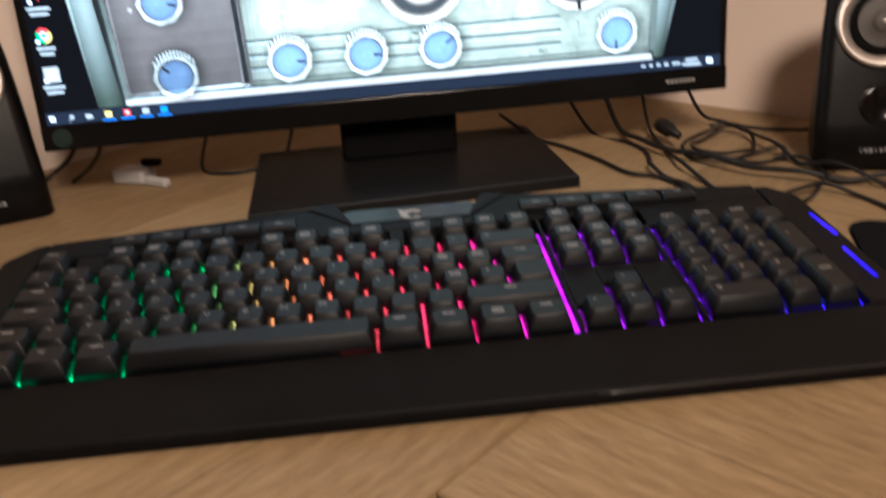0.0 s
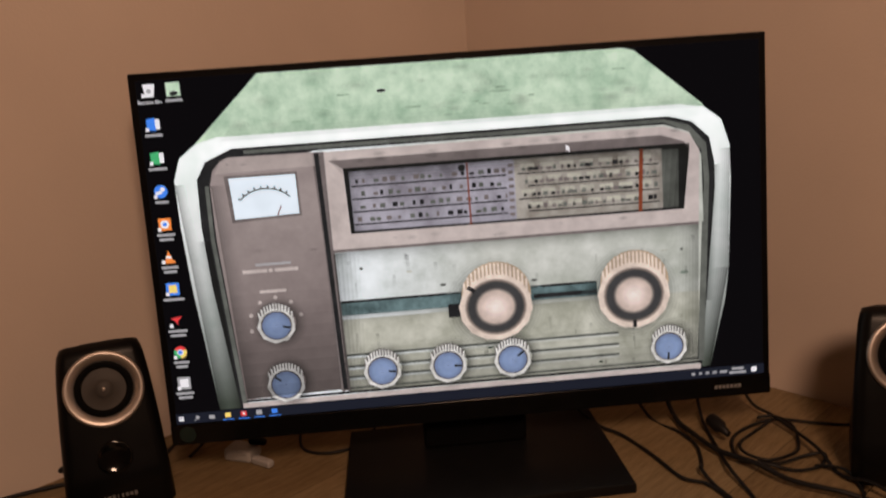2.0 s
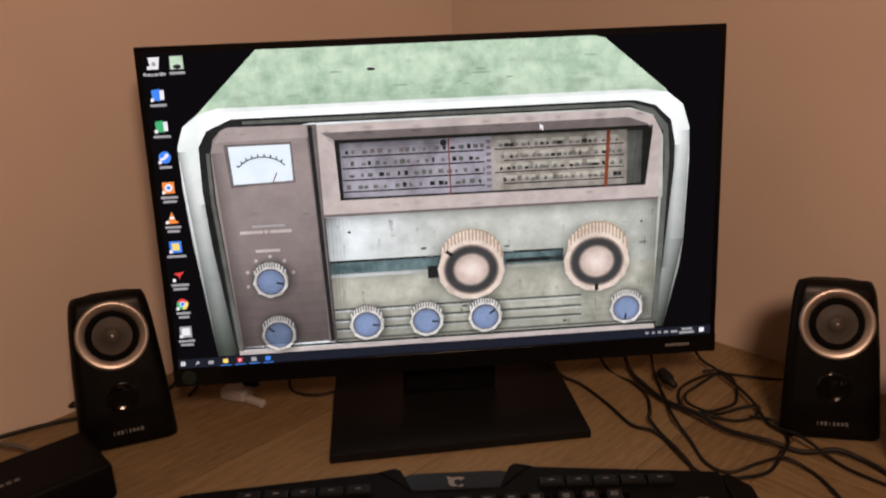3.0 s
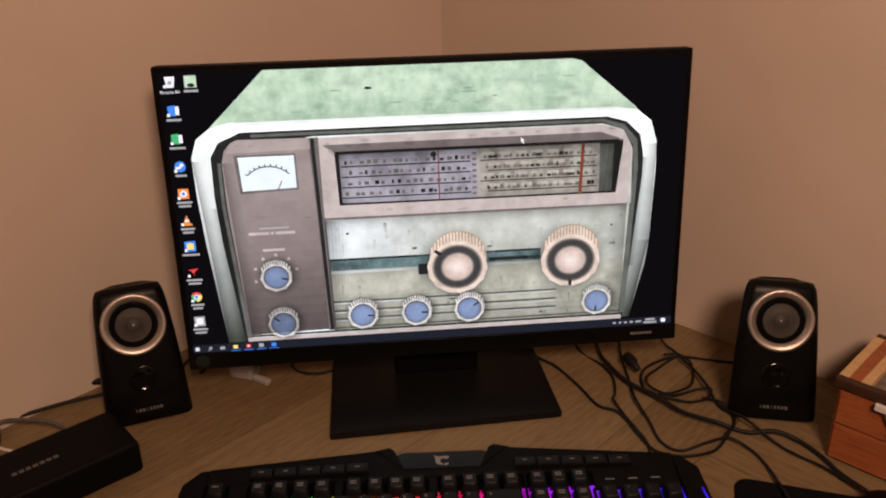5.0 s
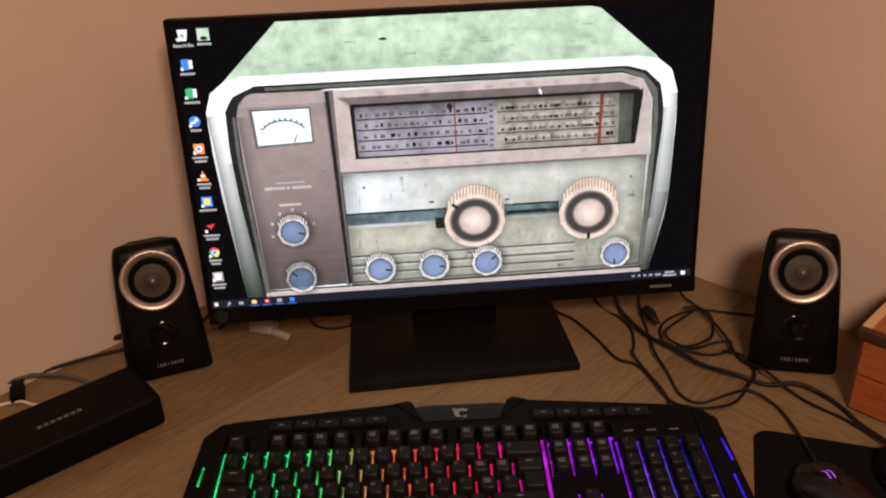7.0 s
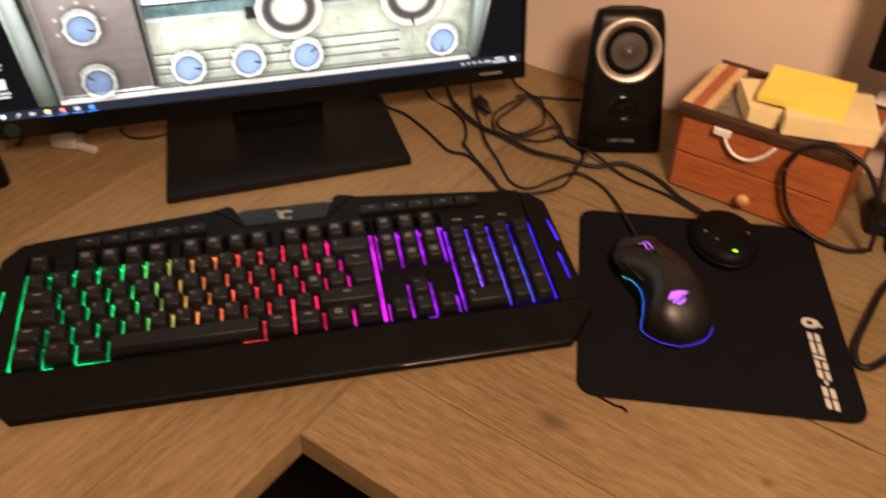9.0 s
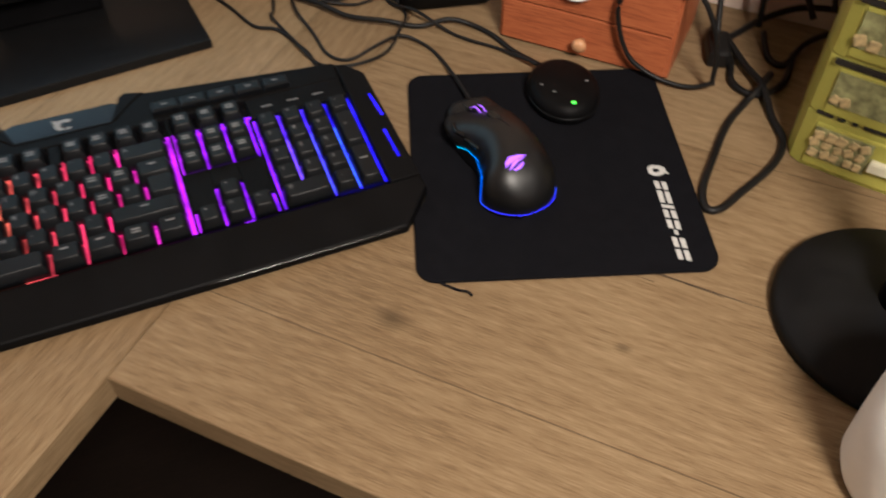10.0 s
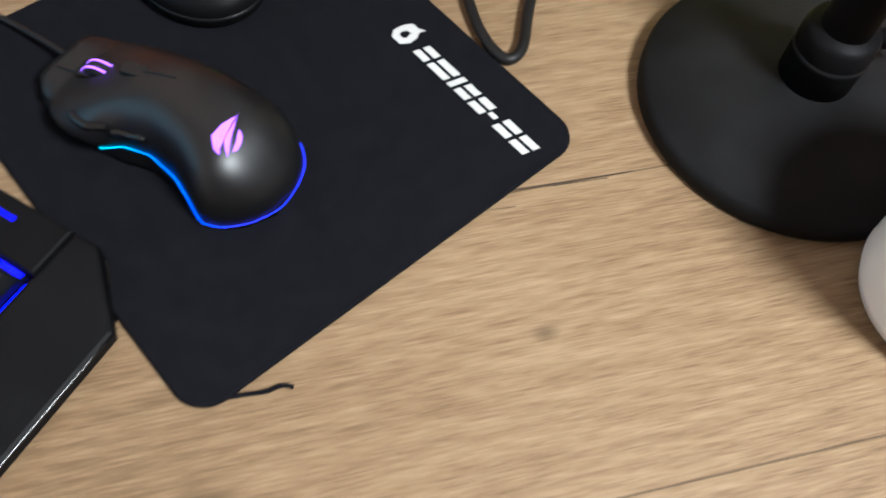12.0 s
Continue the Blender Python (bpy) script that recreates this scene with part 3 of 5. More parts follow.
for cx, cy, mark in ((346, 780, 12), (358, 975, -140), (668, 958, 5), (880, 958, 5), (1090, 957, -35), (1605, 958, 95)):
    small_knob(cx, cy, mark)
for y, w, m in ((1008, 6, G_MID),):
    flat("face_seam", rect(560, y, 1700, y + w), 7, m)
for x0, y0, x1, y1, w in ((1690, 320, 1712, 560, 8), (1728, 560, 1702, 1016, 6), (536, 300, 552, 1000, 5)):
    flat("face_seam", bar(x0, y0, x1, y1, w), 7, G_MID)
spots = random.Random(12)
for i in range(16):
    x, y = spots.uniform(580, 1680), spots.choice((spots.uniform(600, 720), spots.uniform(790, 1000)))
    flat("stain", disc(x, y, spots.uniform(4, 16), spots.uniform(2, 6), 9), 7, spots.choice((G_MID, G_FACE2, G_SIDE)))
for i in range(11):
    y = spots.uniform(20, 170)
    x = spots.uniform(400 - y, 1480 + y)
    flat("stain", disc(x, y, spots.uniform(8, 40), spots.uniform(1, 3), 9), 3, G_TOP2)
flat("stain", disc(735, 78, 15, 5, 9), 4, G_DARK)
flat("teal_strip", rect(553, 726, 1376, 772), 7, G_TEAL)
flat("teal_line", rect(553, 724, 1376, 732), 8, G_DARK)
flat("teal_line", rect(1170, 752, 1376, 766), 8, G_DARK)
flat("slider", rect(893, 762, 935, 806), 9, G_DARK)
for y in (898, 936, 970):
    flat("groove", rect(556, y, 1440, y + 8), 7, G_MID)
    flat("groove_light", rect(556, y + 8, 1440, y + 14), 7, G_FACE)


def big_knob(cx, cy, mark):
    soft_spot(cx - 8, cy, 104, 165, 8, 0.62)
    flat("knob_side", disc(cx + 2, cy - 36, 112, 106, 26), 9, G_TANS)
    for i in range(17):
        x = cx - 100 + i * 12.5
        y = cy - 36 - math.sqrt(max(0, 1 - ((x - cx) / 112) ** 2)) * 104
        flat("knob_rib", bar(x, y + 3, x, y + 52, 7), 10, G_TAN)
    flat("knob_rim", disc(cx - 2, cy + 6, 119, 109, 14, 0.1), 16, G_TAN)
    graded("knob_dish", cx - 2, cy + 5, ((1, (0.86, 0.78, 0.70)), (34, (0.70, 0.58, 0.50)), (57, (0.52, 0.42, 0.35)), (63, (0.18, 0.16, 0.14)), (69, (0.05, 0.05, 0.05)), (88, (0.05, 0.05, 0.05)), (95, (0.22, 0.18, 0.15)), (101, (0.60, 0.50, 0.41))), 17, 0.92)
    q = radians(mark)
    flat("knob_mark", bar(cx - 2 + 84 * math.cos(q), cy + 4 + 84 * math.sin(q), cx - 2 + 114 * math.cos(q), cy + 4 + 108 * math.sin(q), 13), 19, G_DARK)


big_knob(1048, 778, -140)
big_knob(1497, 776, 90)

# grime and soft shade of the pictured radio
flat("panel_top", [(250, 247), (512, 250), (514, 292), (205, 296), (225, 258)], 8, G_PANELT)
soft_band((230, 1016), (532, 1012), (205, 640), (524, 640), 16, 0.55, 10)
soft_band((190, 330), (232, 1016), (240, 330), (285, 1016), 17, 0.45)
soft_band((545, 570), (552, 1024), (640, 570), (625, 1024), 18, 0.6)
soft_band((1714, 560), (1703, 1024), (1640, 560), (1620, 1024), 7.3, 0.5)
soft_band((548, 568), (1715, 562), (548, 612), (1715, 606), 7.5, 0.5)
soft_band((556, 1026), (1703, 1026), (556, 860), (1712, 860), 7.7, 0.45)
soft_band((553, 770), (1376, 770), (553, 815), (1376, 815), 7.8, 0.4)
soft_band((232, 198), (1738, 196), (300, 120), (1650, 110), 4.5, 0.16)
soft_band((1822, 330), (1810, 714), (1776, 330), (1762, 714), 5.2, 0.5)
soft_band((1810, 714), (1742, 1040), (1752, 714), (1716, 1040), 5.3, 0.75)
soft_band((1770, 380), (1734, 820), (1792, 380), (1760, 820), 5.4, 0.55)
soft_band((82, 320), (141, 1045), (120, 320), (185, 1045), 5.5, 0.55)
soft_band((168, 500), (208, 1045), (125, 500), (165, 1045), 5.8, 0.7)
grime = random.Random(31)
for i in range(46):
    x = grime.uniform(570, 1690)
    y = grime.choice((grime.uniform(585, 700), grime.uniform(800, 880), grime.uniform(880, 1010)))
    w, h = grime.uniform(4, 14), grime.uniform(24, 80)
    soft_band((x, y), (x + w, y), (x + grime.uniform(-6, 6), min(y + h, 1018)), (x + w, min(y + h, 1018)), 8.2 + 0.012 * i, grime.uniform(0.12, 0.38), 4)
for i in range(40):
    y = grime.uniform(15, 178)
    x = grime.uniform(390 - y * 0.9, 1450 + y)
    soft_spot(x, y, 1, grime.uniform(14, 60), 4.6 + 0.012 * i, grime.uniform(0.10, 0.26), grime.uniform(0.35, 0.6), 4)
for i in range(30):
    x, y = grime.uniform(240, 1710), grime.uniform(256, 290) if i % 3 else grime.uniform(520, 556)
    soft_spot(x, y, 1, grime.uniform(8, 34), 11.3 + 0.012 * i, grime.uniform(0.12, 0.3), 0.4, 3)

flat("taskbar", rect(0, 1047, 1920, 1080), 20, G_TASK)
ICONS = ((G_WHITE, G_GREY), (G_SKY, G_WHITE), (G_GREEN, G_WHITE), (G_SKY, G_WHITE), (G_ORANGE, G_WHITE), (G_ORANGE, G_WHITE), (G_SKY, G_YEL), (G_REDI, G_DARK), (G_GREEN, G_SKY), (G_GREY, G_WHITE))


def icon(cx, cy, a, b, kind):
    if kind == 0:
        flat("desktop_icon", [(cx - 17, cy - 18), (cx + 19, cy - 18), (cx + 13, cy + 20), (cx - 11, cy + 20)], 21, a)
        flat("desktop_icon", disc(cx, cy + 3, 8, n=10), 22, b)
    elif kind in (1, 2):
        flat("desktop_icon", rect(cx - 4, cy - 15, cx + 21, cy + 15), 21, b)
        flat("desktop_icon", [(cx - 18, cy - 16), (cx + 8, cy - 20), (cx + 8, cy + 20), (cx - 18, cy + 16)], 22, a)
    elif kind == 3:
        flat("desktop_icon", disc(cx, cy, 20), 21, a)
        flat("desktop_icon", disc(cx + 6, cy - 6, 7, n=12), 22, b)
        flat("desktop_icon", bar(cx - 16, cy + 6, cx + 2, cy + 2, 9), 22, b)
    elif kind == 4:
        flat("desktop_icon", rect(cx - 19, cy - 19, cx + 19, cy + 19), 21, a)
        flat("desktop_icon", disc(cx, cy, 13, n=12), 22, b)
        flat("desktop_icon", disc(cx, cy, 7, n=10), 23, G_SKY)
    elif kind == 5:
        flat("desktop_icon", [(cx, cy - 20), (cx + 13, cy + 14), (cx - 13, cy + 14)], 21, a)
        flat("desktop_icon", bar(cx - 8, cy + 1, cx + 8, cy + 1, 8), 22, b)
        flat("desktop_icon", rect(cx - 19, cy + 13, cx + 19, cy + 20), 22, a)
    elif kind == 7:
        flat("desktop_icon", [(cx - 18, cy - 8), (cx + 19, cy - 14), (cx + 2, cy + 4), (cx + 4, cy + 14), (cx - 6, cy - 1)], 21, a)
    elif kind == 8:
        for i, m in enumerate((G_REDI, G_YEL, G_GREEN)):
            q = [(cx, cy)] + [(cx + 20 * math.cos(radians(-150 + 120 * i + k * 24)), cy + 20 * math.sin(radians(-150 + 120 * i + k * 24))) for k in range(6)]
            flat("desktop_icon", q, 21, m)
        flat("desktop_icon", disc(cx, cy, 10, n=14), 22, G_WHITE)
        flat("desktop_icon", disc(cx, cy, 7, n=14), 23, G_SKY)
    else:
        flat("desktop_icon", rect(cx - 20, cy - 20, cx + 20, cy + 20), 21, a)
        flat("desktop_icon", rect(cx - 12, cy - 13, cx + 13, cy + 12), 22, b)
    flat("shortcut_mark", rect(cx - 22, cy + 10, cx - 12, cy + 21), 24, G_WHITE)


for i, (a, b) in enumerate(ICONS):
    y = 30 + (i if i < 1 else i) * 101.8
    icon(39, y, a, b, i)
    rows = 2 if i in (4, 5, 7, 8, 9) else 1
    for k in range(rows):
        if i == 0:
            lettering("Recycle Bin", 0.0042, G_WHITE, screen, pose(sc(39, 66)[0], -0.0022, sc(39, 66)[1], 90), "icon_caption")
        else:
            w = (30, 26, 28, 20, 28, 26, 32, 30, 24, 28)[i] - 6 * k
            flat("icon_caption", rect(39 - w, y + 29 + 14 * k, 39 + w, y + 37 + 14 * k), 21, G_GREY)
flat("desktop_icon", rect(90, 10, 132, 52), 21, G_TOP)
flat("desktop_icon", disc(112, 44, 13, 7, 12), 22, G_DARK)
flat("icon_caption", rect(86, 60, 136, 68), 21, G_GREY)
flat("cursor", [(1296, 282), (1296, 304), (1301, 299), (1306, 308), (1309, 306), (1305, 297), (1311, 297)], 22, G_WHITE)
for k, x in enumerate((9, 17)):
    flat("start_mark", rect(x, 1056, x + 7, 1063), 21, G_WHITE)
    flat("start_mark", rect(x, 1064, x + 7, 1071), 21, G_WHITE)
flat("search_mark", disc(68, 1062, 6, n=10), 21, G_GREY)
flat("search_mark", bar(64, 1067, 58, 1073, 3), 21, G_GREY)
flat("task_mark", rect(104, 1058, 122, 1070), 21, G_GREY)
for x, m in ((164, G_YEL), (214, G_REDI), (263, G_GREY), (312, G_SKY)):
    flat("task_mark", rect(x - 9, 1055, x + 9, 1070), 21, m)
    flat("task_line", rect(x - 18, 1076, x + 18, 1079), 21, G_SKY)
flat("task_mark", disc(214, 1062, 4, n=10), 22, G_WHITE)
for x, w in ((1683, 6), (1707, 5), (1730, 6), (1754, 7), (1784, 12)):
    flat("tray_mark", rect(x - w, 1060, x + w, 1068), 21, G_GREY)
flat("tray_mark", rect(1812, 1053, 1852, 1061), 21, G_GREY)
flat("tray_mark", rect(1804, 1066, 1860, 1074), 21, G_GREY)
flat("tray_mark", rect(1878, 1056, 1896, 1072), 21, G_WHITE)


# ---- loudspeakers ----
def loft(rings, bm=None):
    bm = bm or bmesh.new()
    vs = [[bm.verts.new(p) for p in r] for r in rings]
    n = len(vs[0])
    for a, b in zip(vs, vs[1:]):
        for i in range(n):
            bm.faces.new((a[i], a[(i + 1) % n], b[(i + 1) % n], b[i]))
    bm.faces.new(vs[0][::-1])
    bm.faces.new(vs[-1])
    bmesh.ops.recalc_face_normals(bm, faces=bm.faces)
    return bm


LEAN = 17.0


def loudspeaker(at, label):
    sp = thing("loudspeaker", at, label, "speaker", "pair of desk loudspeakers")
    rings = []
    for h, w, d, shrink in ((0.0, 0.084, 0.086, 0.004), (0.003, 0.0895, 0.087, 0), (0.035, 0.0870, 0.080, 0), (0.08, 0.0820, 0.066, 0), (0.115, 0.0770, 0.052, 0), (0.134, 0.0740, 0.042, 0), (0.1405, 0.0715, 0.036, 0.0008), (0.1445, 0.0670, 0.028, 0.004)):
        fy = h * math.tan(radians(LEAN)) + shrink
        ring = []
        for x, y in round_rect(w, d - shrink, 0.010 - shrink * 0.5, 5, 0, fy + d / 2):
            deep = (y - fy) / d
            ring.append((x * (1 - 0.45 * deep * deep), y, h - 0.30 * (y - fy) * min(1, max(0, (h - 0.08) / 0.05)) - 0.005 * (x / 0.036) ** 2 * (h > 0.12)))
        rings.append(ring)
    part("cabinet", loft(rings), SATIN, sp, "satin black cabinet", smooth=True)
    tilt = pose(0, 0, 0, -LEAN, 0, 0)

    def front(up, out=0.0, x=0.0):
        return tilt @ pose(x, -out, up, 90, 0, 0)
    part("ring", lathe([(0.0330, -0.004), (0.0330, 0.0026), (0.0318, 0.0040), (0.0300, 0.0040), (0.0246, 0.0010), (0.0238, -0.004)], 56), SILVER, sp, "brushed silver trim ring", at=front(0.1095), smooth=True)
    part("surround", lathe([(0.0242, -0.002), (0.0232, 0.0010), (0.0206, 0.0018), (0.0180, 0.0006), (0.0175, -0.002)], 48), SURROUND, sp, at=front(0.1095), smooth=True)
    part("cone", lathe([(0.0182, 0.0012), (0.0174, 0.0014), (0.0085, -0.0004), (0.0078, 0.0008), (0.005, 0.0024), (0.002, 0.0030), (0, 0.0031)], 40), CONE, sp, "grey cone with a domed centre cap", at=front(0.1095, 0.0004), smooth=True)
    part("cap_dot", lathe([(0.0016, 0.0028), (0.0013, 0.0036), (0.0, 0.0039)], 16), SILVER, sp, "small shiny centre dot", at=front(0.1095, 0.0004), smooth=True)
    part("bass_port", lathe([(0.0150, 0.0), (0.0146, 0.0008), (0.0136, 0.0016), (0.0124, 0.0017), (0.0108, 0.0012), (0.0085, 0.0005), (0.0, 0.0002)], 40), PIANO, sp, at=front(0.050, 0.0003), smooth=True)
    for i, (w, hh) in enumerate(((0.0008, 0.0042), (0.0026, 0.0030), (0.0026, 0.0034), (0.0008, 0.0034), (0.0016, 0.0036), (0.0026, 0.0030), (0.0024, 0.0030), (0.0026, 0.0036))):
        x = -0.0125 + i * 0.0036
        part("badge_bar", box(x - w / 2, x + w / 2, -hh / 2, hh / 2, 0, 0.0003), PRINTD, sp, at=front(0.0165, 0.0004))
    part("rubber_foot", box(-0.03, 0.03, 0.012, 0.07, -0.0001, 0.002), RUBBER, sp)
    return sp


loudspeaker(pose(0.351, 0.2175, 0, 0, 0, -12.0), "glossy black loudspeaker with silver ring, beside the wooden box")
loudspeaker(pose(-0.307, 0.2590, 0, 0, 0, 20.0), "glossy black loudspeaker with silver ring, behind the black case")

# ---- keyboard ----
U = 0.01905
keyboard = thing("keyboard", pose(0, 0, 0), "black gaming keyboard with rainbow backlight and wide palm rest", "keyboard")


def rise(y):
    return 0.0155 + 0.085 * max(y, 0)


def slab(outline, lift, thick=None, bevel=0.0):
    """A block over an outline whose top follows the keyboard's slope."""
    bm = prism(outline, 0.0, 1.0)
    top = [v for v in bm.verts if v.co.z > 0.5]
    for v in bm.verts:
        up = rise(v.co.y) + lift + (0.27 * v.co.y if v.co.y < 0 else 0)
        v.co.z = up if v in top else (up - thick if thick else 0.0015)
    if bevel:
        edges = [e for e in bm.edges if all(v in top for v in e.verts)]
        bmesh.ops.bevel(bm, geom=edges, offset=bevel, segments=2, affect="EDGES", profile=0.5)
    return bm


def kx(u):
    return (u - 11.25) * U


X0, X1, YT = -0.2166, 0.2162, 6.2 * U
part("body", slab([(-0.205, -0.030), (0.210, -0.030), (0.236, -0.008), (0.229, 0.118), (0.220, 0.131), (0.05, 0.152), (-0.05, 0.152), (-0.205, 0.137), (-0.228, 0.122), (-0.240, 0.006)], -0.003), BLACK, keyboard)
part("palm_rest", slab([(-0.211, -0.0395), (0.216, -0.0395), (0.2415, -0.012), (0.2405, -0.0020), (0.2165, -0.0020), (0.2165, -0.0017), (-0.2168, -0.0017), (-0.2168, -0.0020), (-0.2440, -0.0020)], 0.0030, bevel=0.002), BLACK, keyboard, "broad smooth palm rest")
part("side_frame", slab([(0.2405, -0.0018), (0.2370, 0.118), (0.224, 0.134), (X1 + 0.0006, 0.134), (X1 + 0.0006, -0.0018)], 0.0035, bevel=0.0015), BLACK, keyboard)
part("side_frame", slab([(-0.2440, -0.0018), (X0 - 0.0006, -0.0018), (X0 - 0.0006, 0.1385), (-0.224, 0.1375), (-0.2385, 0.121)], 0.0035, bevel=0.0015), BLACK, keyboard)
part("back_frame", slab([(X0, YT + 0.0005), (X1, YT + 0.0005), (X1, 0.1375), (0.060, 0.1545), (0.036, 0.1300), (-0.036, 0.1300), (-0.060, 0.1555), (X0, 0.1390)], 0.0035, bevel=0.0012), BLACK, keyboard)
part("badge_plate", slab([(-0.0345, 0.1305), (0.0345, 0.1305), (0.0465, 0.149), (0.038, 0.1535), (-0.036, 0.1535), (-0.0465, 0.149)], 0.0016, 0.006, bevel=0.001), GLOSS, keyboard, "sunken badge plate with a pale emblem")
part("badge_edge", slab([(-0.0365, 0.1288), (0.0365, 0.1288), (0.0355, 0.1302), (-0.0355, 0.1302)], 0.0042, 0.003), STANDM, keyboard)
for sx in (-1, 1):
    part("badge_wing", slab([(sx * 0.0352, 0.1300), (sx * 0.0372, 0.1286), (sx * 0.0520, 0.1440), (sx * 0.0640, 0.1540), (sx * 0.0500, 0.1580), (sx * 0.0450, 0.1545)][::sx], 0.0046, 0.006, bevel=0.0012), BLACK, keyboard, "raised pointed ridge beside the badge")
em = [(x * 0.75, 0.1415 + (y - 0.142) * 0.72) for x, y in ((-0.010, 0.151), (-0.004, 0.148), (0.004, 0.1495), (0.010, 0.147), (0.006, 0.143), (0.002, 0.1455), (-0.002, 0.143), (-0.002, 0.138), (0.003, 0.133), (-0.005, 0.134), (-0.0085, 0.139), (-0.008, 0.144))]
part("emblem", slab(em[::-1], 0.0020, 0.0003), PRINTG, keyboard, "pale emblem")
part("emblem", slab([(0.003, 0.1340), (0.0064, 0.1360), (0.0056, 0.1375), (0.0022, 0.1368)], 0.0020, 0.0003), PRINTG, keyboard)


def rainbow():
    m, t, n, l, b = nodes_of("rainbow_backlight")
    n.remove(b)
    em = n.new("ShaderNodeEmission")
    l.new(em.outputs[0], n["Material Output"].inputs[0])
    co = n.new("ShaderNodeTexCoord")
    sep = n.new("ShaderNodeSeparateXYZ")
    l.new(co.outputs["Object"], sep.inputs[0])
    mr = n.new("ShaderNodeMapRange")
    mr.inputs["From Min"].default_value, mr.inputs["From Max"].default_value = -0.235, 0.235
    l.new(sep.outputs["X"], mr.inputs["Value"])
    ramp = n.new("ShaderNodeValToRGB")
    e = ramp.color_ramp.elements
    e[0].position, e[0].color = 0.17, (0.0, 0.95, 0.24, 1)
    e[1].position, e[1].color = 0.93, (0.06, 0.02, 1.0, 1)
    for p, c in ((0.235, (0.03, 0.85, 0.16)), (0.285, (0.38, 0.42, 0.10)), (0.335, (0.75, 0.24, 0.06)), (0.42, (0.85, 0.06, 0.05)), (0.54, (0.95, 0.015, 0.10)), (0.62, (0.55, 0.01, 0.35)), (0.69, (0.55, 0.02, 0.95)), (0.79, (0.32, 0.02, 1.0)), (0.85, (0.15, 0.04, 1.0))):
        q = e.new(p)
        q.color = (*c, 1)
    l.new(mr.outputs[0], ramp.inputs[0])
    l.new(ramp.outputs[0], em.inputs["Color"])
    tex = n.new("ShaderNodeTexNoise")
    tex.inputs["Scale"].default_value = 45
    l.new(co.outputs["Object"], tex.inputs["Vector"])
    mr2 = n.new("ShaderNodeMapRange")
    mr2.inputs["From Min"].default_value, mr2.inputs["From Max"].default_value = 0.35, 0.65
    mr2.inputs["To Min"].default_value, mr2.inputs["To Max"].default_value = 0.35, 1.3
    l.new(tex.outputs["Fac"], mr2.inputs["Value"])
    l.new(mr2.outputs[0], em.inputs["Strength"])
    return m


RAINBOW = rainbow()
part("light_tray", slab([(X0 + 0.0004, 0.0032), (X1 - 0.0004, 0.0032), (X1 - 0.0004, 5.42 * U), (X0 + 0.0004, 5.42 * U)], -0.0004, 0.001), RAINBOW, keyboard, "glowing tray under the keys, green to blue")
for u0, u1 in ((1.25, 1.62), (2.5, 3.82), (9.1, 10.1), (16.9, 17.25)):
    part("light_gap", slab([(kx(u0), -0.0013), (kx(u1), -0.0013), (kx(u1), 0.0030), (kx(u0), 0.0030)], -0.0004, 0.001), RAINBOW, keyboard, "light spilling out in front of the keys")
part("light_gap", slab([(kx(20.5), -0.0012), (kx(22.45), -0.0012), (kx(22.45), 0.0012), (kx(20.5), 0.0012)], -0.0026, 0.001), RAINBOW, keyboard, "light spilling out in front of the keys")
for name, a, b in (("light_bar", (-0.2300, 0.083), (-0.2310, 0.062)), ("light_bar", (-0.2315, 0.044), (-0.2325, 0.020)), ("light_bar", (0.2325, 0.092), (0.2345, 0.066)), ("light_bar", (0.2305, 0.050), (0.2315, 0.020))):
    part(name, slab([(b[0] - 0.0010, b[1]), (b[0] + 0.0010, b[1]), (a[0] + 0.0008, a[1]), (a[0] - 0.0008, a[1])], 0.0039, 0.0008), RAINBOW, keyboard)


def filler(u0, v0, u1, v1):
    part("deck_panel", slab([(kx(u0), v0 * U), (kx(u1), v0 * U), (kx(u1), v1 * U), (kx(u0), v1 * U)], 0.0034, 0.006, bevel=0.0006), BLACK, keyboard)


filler(15.236, 1.05, 16.20, 2.95)
filler(17.30, 1.05, 18.304, 2.95)
filler(16.20, 2.02, 17.30, 2.95)
filler(18.44, 5.08, 22.55, 6.2)
filler(1.06, 5.16, 1.94, 6.2)
filler(6.06, 5.16, 6.46, 6.2)
filler(10.54, 5.16, 10.96, 6.2)
filler(15.115, 0.0, 15.235, 6.2)
filler(18.305, 0.0, 18.435, 5.08)
# glossy tube added only along the stretch where the edge shows a highlight
RIMG = plain("edge_glint", (0.006, 0.006, 0.0065), 0.2, vary=0.2, spec=0.5)
tube("edge_glint", [(0.072, -0.0388, 0.0066), (0.14, -0.0388, 0.0066), (0.211, -0.0388, 0.0066)], 0.0009, RIMG, "glossy bead added on the palm rest's front edge for its highlight", parent=keyboard)
for u, tint in ((19.5, (0.30, 0.10, 1.0)), (20.5, (0.16, 0.12, 1.0)), (21.5, (0.12, 0.16, 1.0))):
    part("light_strip", slab([(kx(u) - 0.0004, 0.004 if u > 20 else 1.15 * U), (kx(u) + 0.0004, 0.004 if u > 20 else 1.15 * U), (kx(u) + 0.0003, 3.6 * U), (kx(u) - 0.0003, 3.6 * U)], 0.0, 0.0003), glow("light_strip", tint, 1.5, 0.6, 160), keyboard, "bright row of lights between the number keys")
KEYMESH = {}


